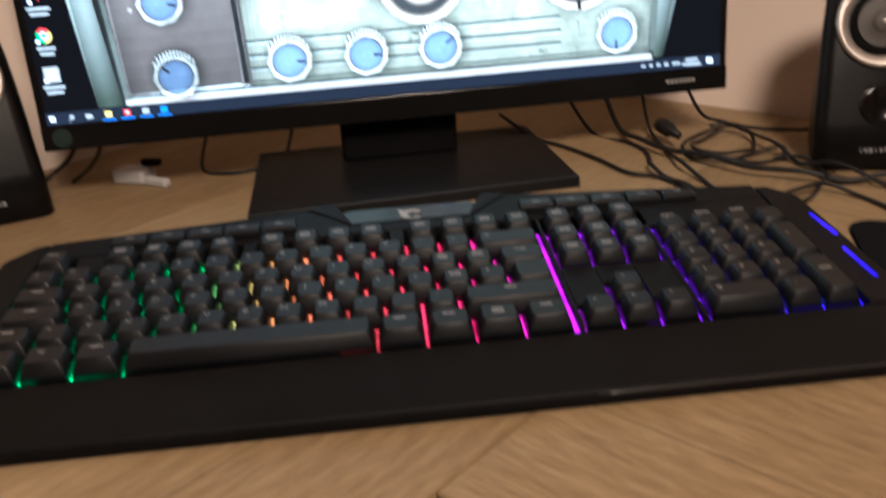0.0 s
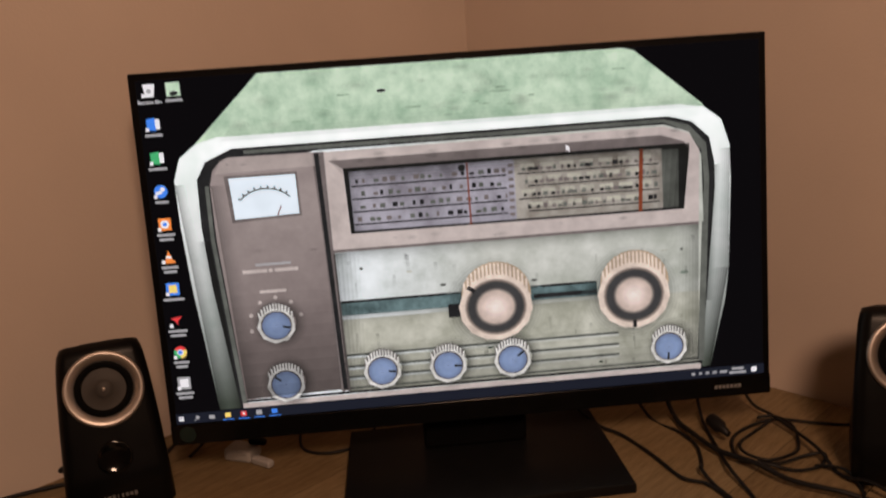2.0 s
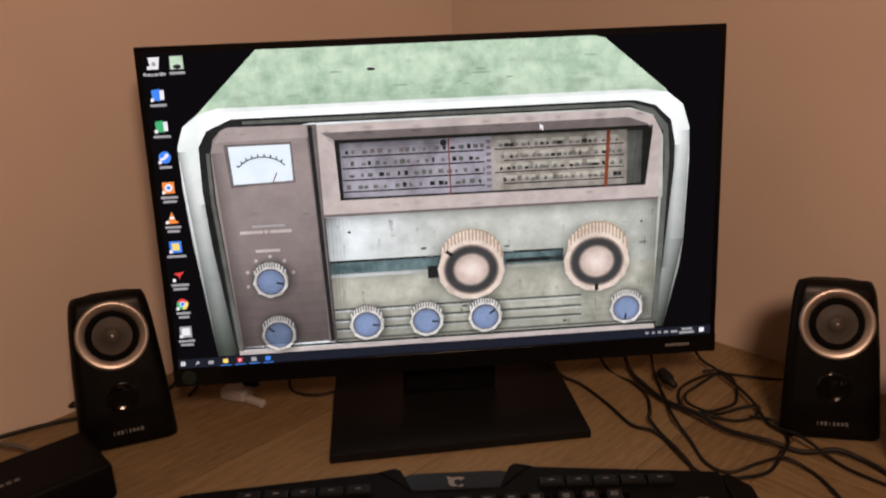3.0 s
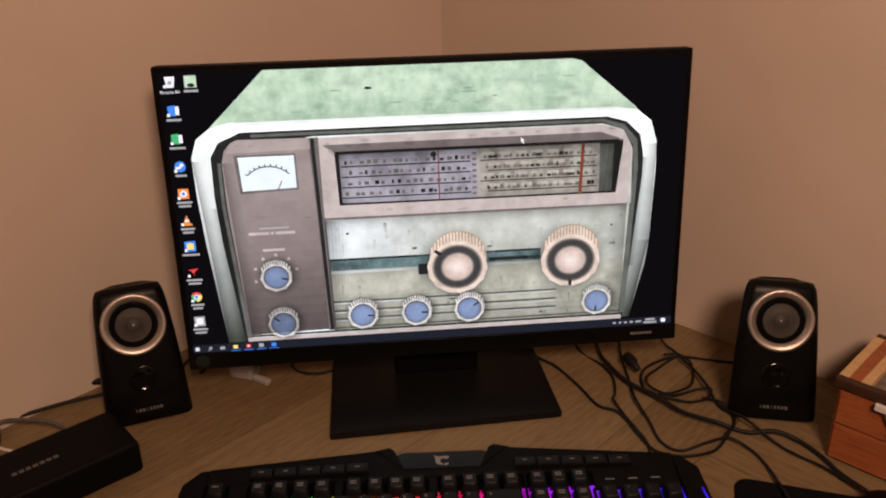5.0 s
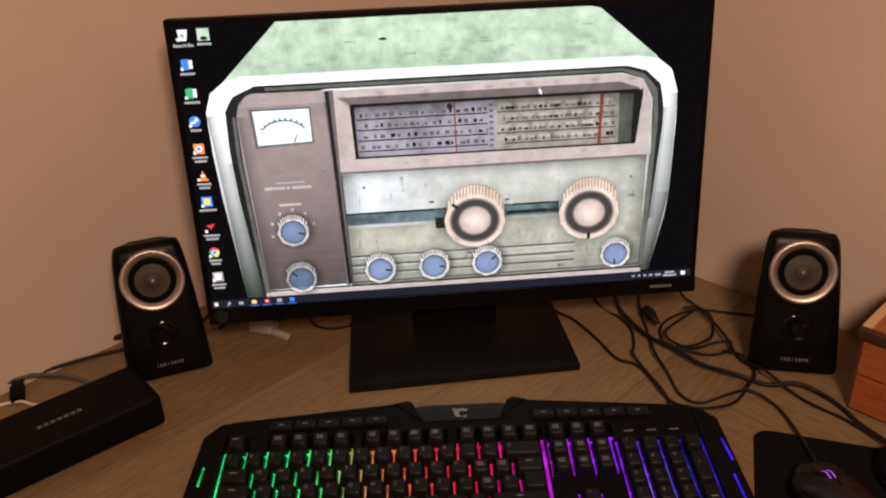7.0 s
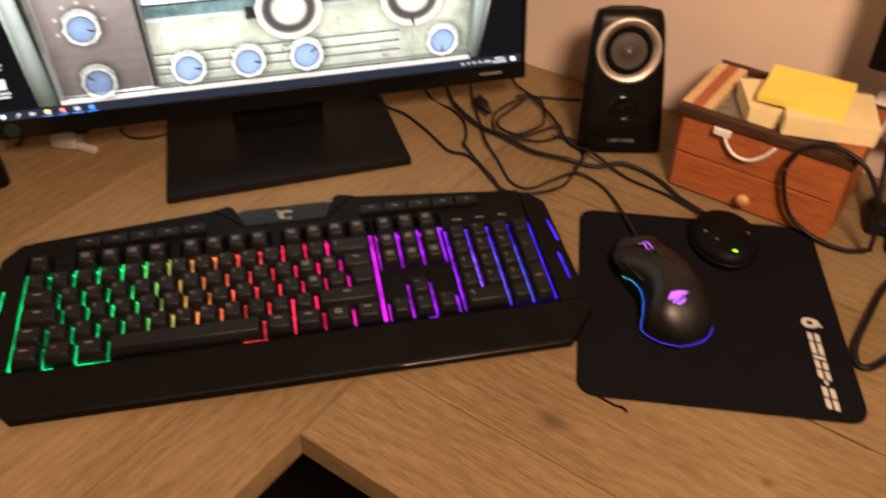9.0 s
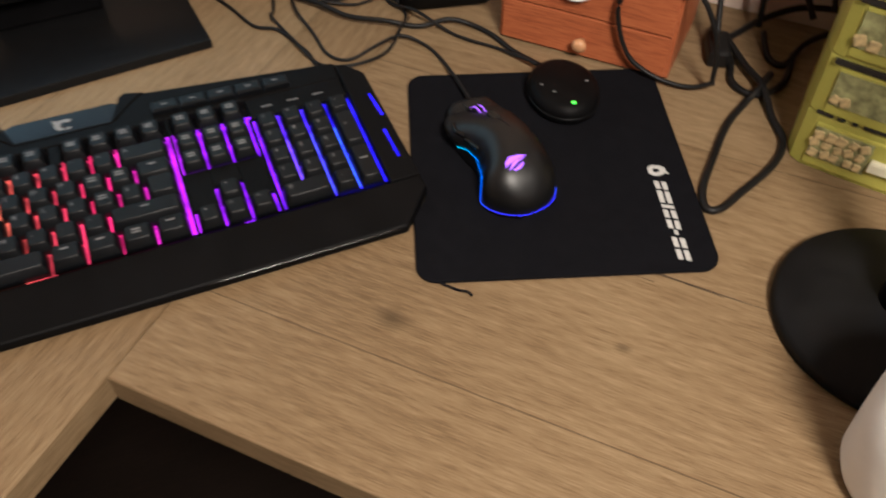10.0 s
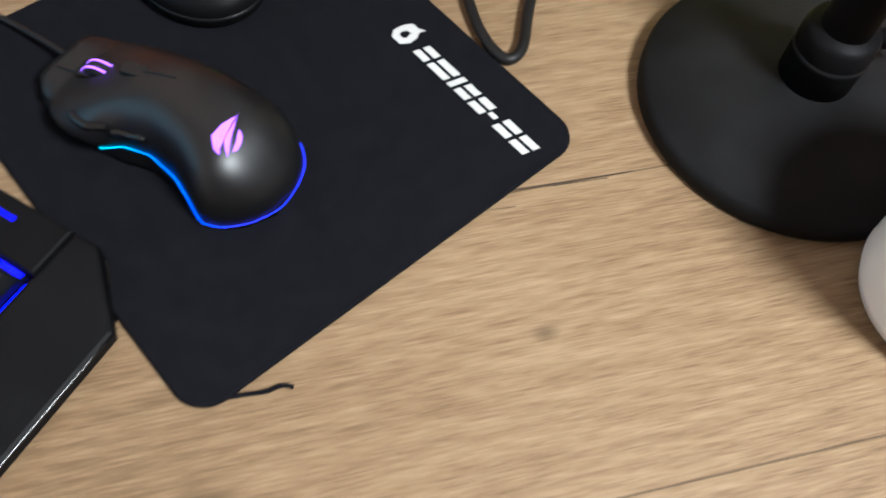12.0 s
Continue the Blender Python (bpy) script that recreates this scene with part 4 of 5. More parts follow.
def cap(w, h):
    if (w, h) not in KEYMESH:
        W, H = w * U - 0.0012, h * U - 0.0011
        rings = []
        for z, dx, dy, oy, r in ((0.0, 0, 0, 0, 0.0010), (0.0045, 0.0020, 0.0018, 0.0002, 0.0013), (0.0098, 0.0056, 0.0046, 0.0008, 0.0018), (0.0107, 0.0070, 0.0060, 0.0008, 0.0016)):
            rings.append([(x, y, z) for x, y in round_rect(W - dx, H - dy, r, 2, 0, oy)])
        bm = loft(rings)
        me = bpy.data.meshes.new("key")
        bm.to_mesh(me)
        bm.free()
        me.materials.append(KEY)
        for p in me.polygons:
            p.use_smooth = len(p.vertices) == 4
        KEYMESH[(w, h)] = me
    return KEYMESH[(w, h)]


LEGEND = plain("key_legend", (0.16, 0.16, 0.165), 0.5, vary=0.05)


def key(u, v, w=1.0, h=1.0, text="", low=0.0):
    ob = new("key", cap(w, h))
    ob.parent = keyboard
    cy = (v + h / 2) * U
    ob.matrix_basis = pose(kx(u + w / 2), cy, rise(cy) - 0.0002 - low, math.degrees(math.atan(0.085)), 0, 0)
    if len(text) == 1:
        lettering(text, 0.0052, LEGEND, ob, pose(-0.0022 if w < 1.3 else -w * U * 0.3, 0.0030, 0.01073), "legend")
    elif text:
        n = text.count("-") + 1
        for i in range(n):
            part("legend", box(-0.0035, 0.0025, -0.0007, 0.0007, 0, 0.0001), LEGEND, ob, at=pose(0, 0.003 - 0.0026 * i, 0.01073))


for i, c in enumerate("0123456789'+"):
    key(1.0 + i, 4, text=c)
key(0, 4, text="|")
key(13, 4, 2, text="b")
for i, c in enumerate("QWERTZUIOP"):
    key(1.5 + i, 3, text=c)
for i, c in enumerate("ASDFGHJKL"):
    key(1.75 + i, 2, text=c)
for i, c in enumerate("YXCVBNM,.-"):
    key(2.25 + i, 1, text=c)
key(0, 3, 1.5, text="tab")
key(11.5, 3, text="s-d")
key(12.5, 3, text="d-x")
key(0, 2, 1.75, text="cap")
key(10.75, 2, text="c")
key(11.75, 2, text="z-x")
key(12.75, 2, text="z")
key(13.5, 3, 1.5, text="en")
key(13.75, 2, 1.25, 1.15, low=0.0003)
key(0, 1, 1.25, text="shift")
key(1.25, 1, text="<")
key(12.25, 1, 2.75, text="sh")
for u, w, c in ((0, 1.25, "ctl"), (1.25, 1.25, "w"), (2.5, 1.25, "alt"), (3.75, 6.25, ""), (10, 1.25, "alt"), (11.25, 1.25, "fn"), (12.5, 1.25, "m-e"), (13.75, 1.25, "ctl")):
    key(u, 0, w, text=c)
key(0, 5.15, text="esc")
for i in range(12):
    key(2 + i + (0.5 if i > 3 else 0) + (0.5 if i > 7 else 0), 5.15, text="f-x")
for i in range(3):
    key(15.25 + i, 5.15, text="p-s")
    key(15.25 + i, 4, text="ins-x")
    key(15.25 + i, 3, text="del-x")
    key(15.25 + i, 0, text="^")
    key(18.5 + i, 4, text="/*-"[i])
    for r in range(3):
        key(18.5 + i, 1 + r, text=str(1 + i + 3 * r))
key(16.25, 1, text="^")
key(21.5, 4, text="-")
key(21.5, 2, 1, 2, text="+")
key(21.5, 0, 1, 2, text="en")
key(18.5, 0, 2, text="0")
key(20.5, 0, text=",")
for i in range(5):
    for x0, x1 in ((-0.178, -0.068), (0.066, 0.176)):
        w = (x1 - x0) / 5
        y0 = 0.1225 + 0.0006 * (i if x0 < 0 else 4 - i)
        mk = part("media_key", slab([(x0 + i * w + 0.0007, y0), (x0 + (i + 1) * w - 0.0007, y0), (x0 + (i + 1) * w - 0.0012, y0 + 0.0105), (x0 + i * w + 0.0012, y0 + 0.0105)], 0.0082, 0.006, bevel=0.0016), KEY, keyboard)
        part("legend", slab([(x0 + (i + 0.4) * w, y0 + 0.005), (x0 + (i + 0.6) * w, y0 + 0.005), (x0 + (i + 0.6) * w, y0 + 0.0062), (x0 + (i + 0.4) * w, y0 + 0.0062)], 0.0084, 0.0002), LEGEND, mk)
for i in range(3):
    part("lock_label", slab([(kx(19.0 + i * 1.1), 5.55 * U), (kx(19.45 + i * 1.1), 5.55 * U), (kx(19.45 + i * 1.1), 5.62 * U), (kx(19.0 + i * 1.1), 5.62 * U)], 0.0037, 0.0002), LEGEND, keyboard)
part("glint_strip", slab([(0.075, -0.0396), (0.2155, -0.0396), (0.2400, -0.0135), (0.2407, -0.0140), (0.2158, -0.0404), (0.075, -0.0404)][::-1], -0.0065, 0.003), GLOSS, keyboard)
for x in (-0.19, 0.19):
    part("rubber_foot", box(x - 0.012, x + 0.012, -0.02, -0.012, 0, 0.0016), RUBBER, keyboard)
    part("rubber_foot", box(x - 0.012, x + 0.012, 0.105, 0.113, 0, 0.0016), RUBBER, keyboard)

# ---- mouse pad, mouse and hub ----
pad = thing("mouse_pad", pose(0.3438, -0.0124, 0, 0, 0, -18.9), "black cloth mouse pad with stitched edge and white print", "mouse pad")
part("cloth", prism(round_rect(0.2122, 0.2292, 0.0135, 6), 0.0002, 0.00322, 0.0002), FABRIC, pad)
part("stitched_edge", loft([[(x, y, z) for x, y in round_rect(w, w + 0.017, 0.0145, 8)] for w, z in ((0.2146, 0.0005), (0.2152, 0.0016), (0.2146, 0.0030), (0.2128, 0.0034), (0.2112, 0.0031))]), FABRIC, pad, "stitched black edge")
PADPRINT = Matrix.Translation((0.0825, 0.002, 0.00325)) @ pose(0, 0, 0, 0, 0, -90)
flame = [(-0.006, -0.003), (-0.003, -0.0065), (0.003, -0.0065), (0.006, -0.002), (0.0055, 0.003), (0.0035, 0.006), (0.0045, 0.0095), (0.001, 0.0075), (-0.003, 0.0075), (-0.0055, 0.003)]
part("printed_mark", prism([(x + 0.0165, y) for x, y in flame], 0, 0.0002), PRINTW, pad, "white flame mark", at=PADPRINT)
part("printed_mark", prism([(x * 0.35 + 0.0165, y * 0.35 - 0.0005) for x, y in flame], 0.0002, 0.0004), FABRIC, pad, at=PADPRINT)
gx = 0.0275
for w, hh in ((0.0085, 0.0092), (0.0125, 0.0092), (0.0032, 0.0092), (0.0080, 0.0092), (0.0085, 0.0092), (0.0045, 0.0026), (0.0095, 0.0092), (0.0095, 0.0092)):
    for b0, b1, c0, c1 in (((0.0, 1.0, 0.0, 0.40), (0.0, 1.0, 0.60, 1.0)) if w > 0.006 else ((0.0, 1.0, 0.0, 1.0),)):
        q = [(gx + w * b + hh * 0.25 * c, hh * (c - 0.5)) for b, c in ((b0, c0), (b1, c0), (b1, c1), (b0, c1))]
        part("printed_bar", prism(q, 0, 0.0002), PRINTW, pad, at=PADPRINT)
    gx += w + 0.0022

MOUSEM = plain("mouse_shell", (0.0045, 0.0045, 0.0050), 0.40, vary=0.15, bump=0.06, bump_scale=1500, spec=0.36)
LOGO = glow("violet_logo", (0.58, 0.14, 0.95), 1.2, 0.3, 300)


def along(table, y):
    """The value at y in a table of (y, value), smoothly joined."""
    for (y0, v0), (y1, v1) in zip(table, table[1:]):
        if y <= y1:
            f = max(0.0, (y - y0) / (y1 - y0))
            return v0 + (v1 - v0) * f
    return table[-1][1]


MOUSE_L = ((-64.5, 0), (-64, 6), (-62.4, 11.5), (-59.5, 17), (-55, 22.5), (-50, 26.8), (-43, 29.0), (-37, 27.0), (-31, 24.6), (-23, 22.0), (-9, 21.2), (3.5, 24.6), (10.8, 28.8), (17, 34.2), (28, 36.6), (44, 37.0), (57, 33.5), (64, 27))
MOUSE_R = ((-64.5, 0), (-64, 7), (-62.4, 13), (-59.5, 18.5), (-55, 23.5), (-50, 27.2), (-40, 30.5), (-24, 30.5), (8, 27.5), (30, 26), (50, 23.5), (64, 17))


def mouse_shape(t, a):
    """t from back (0) to front (1), a from left foot (pi) over the top to right foot (0)."""
    y = -0.0645 + 0.1285 * t
    h = (0.0405 * math.sin(math.pi * min(1, (t + 0.30) / 1.32)) ** 0.9) * (0.30 + 0.70 * math.sqrt(max(0, min(1, t / 0.20)) * (2 - max(0, min(1, t / 0.20)))))
    h = max(h, 0.014)
    c, sn = math.cos(a), math.sin(a)
    z = 0.0035 + (h - 0.0035) * abs(sn) ** 0.72
    x = math.copysign(abs(c) ** 0.75, c) * along(MOUSE_R if c > 0 else MOUSE_L, y * 1000) / 1000
    if c < 0 and t > 0.55:
        x += 0.010 * min(1, (t - 0.55) / 0.12) * math.exp(-((z - 0.006) / 0.006) ** 2)
    return x, y, z


def mouse_top(x, y):
    """The height of the shell over a place."""
    t = (y + 0.0645) / 0.1285
    return min((mouse_shape(t, math.pi * a / 90) for a in range(4, 87)), key=lambda g: abs(g[0] - x))[2]


mouse = thing("computer_mouse", pose(0.3075, 0.003, 0.0033, 0, 0, -4.5), "black gaming mouse with violet emblem and coloured light line", "mouse")
bm = bmesh.new()
grid = [[bm.verts.new(mouse_shape(0.004 + 0.996 * i / 40, math.pi * j / 32)) for j in range(33)] for i in range(41)]
for i in range(40):
    for j in range(32):
        bm.faces.new((grid[i][j], grid[i][j + 1], grid[i + 1][j + 1], grid[i + 1][j]))
bm.faces.new([g for g in grid[40]])
bm.faces.new([g for g in grid[0]][::-1])
bmesh.ops.recalc_face_normals(bm, faces=bm.faces)
part("shell", bm, MOUSEM, mouse, smooth=True)
bm = bmesh.new()
foot = [(mouse_shape(0.004 + 0.996 * i / 20, math.pi)[0] * 0.97, mouse_shape(0.004 + 0.996 * i / 20, math.pi)[1]) for i in range(21)]
foot += [(mouse_shape(0.004 + 0.996 * i / 20, 0)[0] * 0.97, mouse_shape(0.004 + 0.996 * i / 20, 0)[1]) for i in range(20, 0, -1)]
part("base", prism(foot, 0.0, 0.0036), BLACK, mouse)
for blade in (((-7.7, -36.8), (-11.5, -40.7), (-11.9, -44.0), (-9.5, -42.4), (-6.9, -40.6), (5.4, -38.0), (-1.0, -36.6)),
              ((8.4, -37.3), (4.0, -39.2), (-5.6, -41.6), (-8.2, -43.8), (-9.9, -46.6), (-6.4, -44.6), (-0.7, -41.7)),
              ((1.9, -42.7), (0.8, -45.0), (-1.2, -46.5), (-5.2, -47.6), (-7.2, -46.6), (-3.2, -45.2))):
    bm = bmesh.new()
    bm.faces.new([bm.verts.new((x / 1000, y / 1000, 0)) for x, y in blade])
    bmesh.ops.triangulate(bm, faces=bm.faces)
    bmesh.ops.subdivide_edges(bm, edges=bm.edges, cuts=2, use_grid_fill=True)
    for v in bm.verts:
        v.co.z = mouse_top(v.co.x, v.co.y) + 0.0004
    part("emblem", bm, LOGO, mouse, "glowing violet emblem of three curved blades")


def on_axis(y, side=0.0):
    """A place along the mouse's slanting middle line."""
    x = 0.0036 - 0.22 * y + side
    return (x, y, mouse_top(x, y) + 0.0001)


tube("button_gap", [on_axis(y) for y in (0.060, 0.055, 0.049)], 0.0006, GLOSS, parent=mouse)
tube("button_gap", [on_axis(y) for y in (0.010, 0.003, -0.006)], 0.0005, GLOSS, parent=mouse)
TURN = pose(0, 0, 0, 0, 0, 12)
WX, WY, WZ = on_axis(0.034)
part("wheel_slot", box(-0.0050, 0.0050, -0.016, 0.014, -0.002, 0.0003, 0.0006), PIANO, mouse, "dark slot round the wheel", at=pose(WX, WY, WZ) @ TURN @ pose(0, 0, 0, -20))
BX, BY, BZ = on_axis(0.015)
part("speed_button", prism(round_rect(0.0072, 0.014, 0.003, 5), -0.001, 0.0011, 0.0006), GLOSS, mouse, "small glossy button behind the wheel", at=pose(BX, BY, BZ) @ TURN @ pose(0, 0, 0, -9))


def rim_light():
    m, t, n, l, b = nodes_of("mouse_light_line")
    n.remove(b)
    em = n.new("ShaderNodeEmission")
    em.inputs["Strength"].default_value = 0.85
    l.new(em.outputs[0], n["Material Output"].inputs[0])
    co = n.new("ShaderNodeTexCoord")
    sep = n.new("ShaderNodeSeparateXYZ")
    l.new(co.outputs["Object"], sep.inputs[0])
    mr = n.new("ShaderNodeMapRange")
    mr.inputs["From Min"].default_value, mr.inputs["From Max"].default_value = -0.065, 0.03
    l.new(sep.outputs["Y"], mr.inputs["Value"])
    ramp = n.new("ShaderNodeValToRGB")
    e = ramp.color_ramp.elements
    e[0].position, e[0].color = 0.1, (0.09, 0.05, 0.9, 1)
    e[1].position, e[1].color = 0.95, (0.1, 0.75, 0.45, 1)
    q = e.new(0.6)
    q.color = (0.02, 0.25, 0.9, 1)
    l.new(mr.outputs[0], ramp.inputs[0])
    l.new(ramp.outputs[0], em.inputs["Color"])
    return m


def flank(t, z, right=False):
    """The shell's side at that height."""
    best = min((k / 200 for k in range(100)), key=lambda k: abs(mouse_shape(t, k * math.pi if right else math.pi * (1 - k))[2] - z))
    return mouse_shape(t, best * math.pi if right else math.pi * (1 - best))


line = []
for y, z in ((0.0165, 0.0085), (0.0130, 0.0112), (0.0080, 0.0138), (0.0035, 0.0152), (-0.003, 0.0158), (-0.009, 0.0156), (-0.016, 0.0144), (-0.023, 0.0126), (-0.031, 0.0088), (-0.037, 0.0064), (-0.0425, 0.0048), (-0.047, 0.0046), (-0.052, 0.0046), (-0.0575, 0.0046), (-0.0615, 0.0046)):
    x = flank((y + 0.0645) / 0.1285, z)[0]
    line.append((x - 0.0007, y, z))
line.append((-0.003, -0.0651, 0.0046))
for y in (-0.0635, -0.060, -0.055, -0.048, -0.038):
    line.append((flank((y + 0.0645) / 0.1285, 0.0046, True)[0] + 0.0006, y, 0.0046))
for t0, t1 in ((0.44, 0.56), (0.58, 0.72)):
    tube("side_button", [(lambda q: (q[0] - 0.0002, q[1], q[2]))(flank(t0 + (t1 - t0) * k / 5, 0.0245 - 0.002 * k / 5)) for k in range(6)], 0.0021, GLOSS, "glossy black thumb button", parent=mouse)
tube("light_line", line, 0.00026, rim_light(), "thin coloured light line along the edge", parent=mouse)
wheel = part("scroll_wheel", lathe([(0.0, -0.0035), (0.009, -0.0035), (0.0105, -0.0025), (0.0105, 0.0025), (0.009, 0.0035), (0.0, 0.0035)], 28), RUBBER, mouse, at=pose(WX, WY, WZ - 0.0075) @ TURN @ pose(0, 0, 0, 0, 90, 0))
part("wheel_light", lathe([(0.0107, -0.0027), (0.0109, -0.0022), (0.0107, -0.0017)], 28), LOGO, wheel)
part("wheel_light", lathe([(0.0107, 0.0017), (0.0109, 0.0022), (0.0107, 0.0027)], 28), LOGO, wheel)

hub = thing("control_puck", pose(0.390, 0.053, 0.0034, 0, 0, -12), "black puck-shaped control with green light, on the mouse pad", "control puck")
part("puck", lathe([(0.0, 0.0), (0.033, 0.0), (0.036, 0.003), (0.0362, 0.010), (0.034, 0.0155), (0.028, 0.0185), (0.0, 0.0195)], 48, m=Matrix.Diagonal((0.82, 1.02, 1, 1))), BLACK, hub, smooth=True)
part("trim_ring", lathe([(0.0362, 0.006), (0.0368, 0.007), (0.0366, 0.0082), (0.0360, 0.0084)], 48, m=Matrix.Diagonal((0.82, 1.02, 1, 1))), STANDM, hub, smooth=True)
part("green_light", box(-0.0019, 0.0019, -0.0296, -0.0274, 0.0181, 0.0192, 0.0004), glow("green_light", (0.30, 0.9, 0.03), 1.6), hub)
for x, y in ((-0.012, -0.013), (0.018, -0.004), (-0.020, -0.002)):
    part("mark", box(x - 0.0014, x + 0.0014, y - 0.0004, y + 0.0004, 0.0190, 0.0196), PRINTG, hub)

# ---- black case ----
case = thing("black_case", pose(-0.292, 0.180, 0, 0, 0, 39.5), "matt black slim case with pale lettering, beside the loudspeaker", "case")
part("body", box(-0.26, 0.0, -0.0, 0.074, 0.0005, 0.036, 0.005, 3), BLACK, case)
for i in range(7):
    part("badge_bar", box(-0.108 + i * 0.0062, -0.1036 + i * 0.0062, 0.030, 0.0345, 0.0360, 0.0362), PRINTD, case)


# ---- wooden drawer box and what lies on it ----
chest = thing("drawer_box", pose(0.380, 0.1600, 0, 0, 0, -47.0), "small cherry-wood box with a drawer and striped inlaid rim", "box")
CW, CD, CH = 0.158, 0.105, 0.093
part("carcass", box(0, CW, 0.003, CD, 0.0005, 0.083, 0.001), CHERRY, chest)
drawer = part("drawer", box(0.003, CW - 0.003, -0.0005, 0.0028, 0.003, 0.0415, 0.0008), CHERRY, chest, "cherry-wood drawer front")
part("upper_front", box(0.003, CW - 0.003, -0.0005, 0.0028, 0.0432, 0.082, 0.0008), CHERRY, chest)
part("drawer_knob", lathe([(0.0, 0.0), (0.003, 0.0), (0.003, 0.004), (0.006, 0.007), (0.0065, 0.010), (0.004, 0.0125), (0, 0.0132)], 24, m=pose(CW / 2, -0.0005, 0.019, 90)), KNOB, drawer, "round pale wooden knob", smooth=True)
part("rim", box(-0.003, CW + 0.003, -0.004, 0.005, 0.0832, CH, 0.001), DARKWOOD, chest, "dark rim strip")
part("rim", box(-0.003, CW + 0.003, CD - 0.005, CD + 0.003, 0.0832, CH, 0.001), DARKWOOD, chest)
for x0, x1, m in ((-0.003, 0.006, STRAW), (0.0062, 0.017, CHERRY), (0.0172, 0.026, STRAW)):
    part("inlay", box(x0, x1, 0.0052, CD - 0.0052, 0.0832, CH - 0.0005), m, chest)
part("inlay", box(CW - 0.02, CW + 0.003, 0.0052, CD - 0.0052, 0.0832, CH - 0.0005), CHERRY, chest)
TRAY = plain("grey_felt", (0.16, 0.14, 0.12), 0.9, vary=0.3, scale=120)
part("tray_floor", box(0.0262, CW - 0.0202, 0.0052, CD - 0.0052, 0.0832, 0.0865), TRAY, chest, "grey lined tray")
def on_box(x, y, z, turn, lean=0.0):
    return pose(0.380, 0.1600, 0, 0, 0, -47.0) @ pose(x, y, z, lean, 0, turn)


def block(name, at, w, d, h, sheets, material, label, category):
    """A pad of paper made of a few thick leaves, slightly out of line."""
    ob = thing(name, at, label, category)
    r = random.Random(int(w * 1e5))
    for i in range(sheets):
        dx, dy = r.uniform(-0.0006, 0.0006), r.uniform(-0.0006, 0.0006)
        part("leaf", box(dx - w / 2, dx + w / 2, dy - d / 2, dy + d / 2, h * i / sheets, h * (i + 0.94) / sheets), material, ob)
    return ob


block("note_block", on_box(0.061, 0.037, 0.0868, 30), 0.034, 0.056, 0.020, 3, PAPER, "cream paper note block lying in the box", "note block")
block("paper_stack", on_box(0.119, 0.042, 0.0936, 20), 0.078, 0.062, 0.018, 4, PAPER, "stack of cream paper slips on the box", "paper")
block("sticky_notes", on_box(0.096, 0.046, 0.1130, 5, 3), 0.074, 0.060, 0.006, 3, YPAPER, "bright yellow sticky note pad on cream paper", "sticky notes")
cord = thing("charging_cord", pose(0, 0, 0), "white cord with a plug hanging over the box front", "cord")
BOXM = pose(0.380, 0.1600, 0, 0, 0, -47.0)
tube("loop", [BOXM @ Vector(p) for p in ((0.046, -0.0056, 0.0815), (0.050, -0.0065, 0.0705), (0.060, -0.0068, 0.0615), (0.074, -0.0068, 0.0615), (0.086, -0.0062, 0.0705), (0.093, -0.0060, 0.0813))], 0.0016, WHITE, parent=cord)
part("plug", box(0.036, 0.052, -0.0085, -0.0042, 0.0765, 0.0835, 0.001), WHITE, cord, at=BOXM)

# ---- yellow drawer tower ----
def tinted(name, colour, rough, through):
    m, t, n, l, b = nodes_of(name)
    b.inputs["Base Color"].default_value = (*colour, 1)
    b.inputs["Roughness"].default_value = rough
    b.inputs["Transmission Weight"].default_value = through
    b.inputs["IOR"].default_value = 1.3
    tex = n.new("ShaderNodeTexNoise")
    tex.inputs["Scale"].default_value = 60
    ramp = n.new("ShaderNodeValToRGB")
    ramp.color_ramp.elements[0].color, ramp.color_ramp.elements[1].color = (*[c * 0.8 for c in colour], 1), (*colour, 1)
    l.new(tex.outputs["Fac"], ramp.inputs[0])
    l.new(ramp.outputs[0], b.inputs["Base Color"])
    return m


YELLOW = tinted("yellow_plastic", (0.58, 0.55, 0.10), 0.34, 0.3)
# near-black strips on the front give the drawer gaps their shade; nothing is cut
DARK = plain("gap_shade", (0.015, 0.012, 0.008), 0.8)
tower = thing("drawer_tower", pose(0.522, -0.074, 0, 0, 0, -49), "translucent yellow plastic drawer tower with white handles", "storage drawers")
TW, TD, UNIT = 0.20, 0.115, 0.0495


def bow(x):
    """How far the tower's front bulges."""
    return -0.009 * math.sin(math.pi * min(max(x / TW, 0.0), 1.0))


def front_slab(x0, x1, z0, z1, out, thick, bevel=0.0):
    n = 10
    xs = [x0 + (x1 - x0) * i / n for i in range(n + 1)]
    return prism([(x, bow(x) - out) for x in xs] + [(x, bow(x) - out + thick) for x in xs[::-1]], z0, z1, bevel)


outline = [(x, bow(x)) for x in [0.012 + (TW - 0.024) * i / 12 for i in range(13)]]
outline += [(TW - 0.004, 0.004), (TW, 0.016), (TW, TD - 0.02), (TW - 0.006, TD - 0.006), (TW - 0.02, TD), (0.02, TD), (0.006, TD - 0.006), (0, TD - 0.02), (0, 0.016), (0.004, 0.004)]
MILK = plain("milky_plastic", (0.66, 0.63, 0.46), 0.4, vary=0.08)
BEAD = plain("tan_bead", (0.46, 0.36, 0.17), 0.4, vary=0.4, scale=200)
FILL = plain("grey_green_contents", (0.27, 0.27, 0.12), 0.5, vary=0.5, scale=140, bump=0.5, bump_scale=260)
beads = random.Random(9)
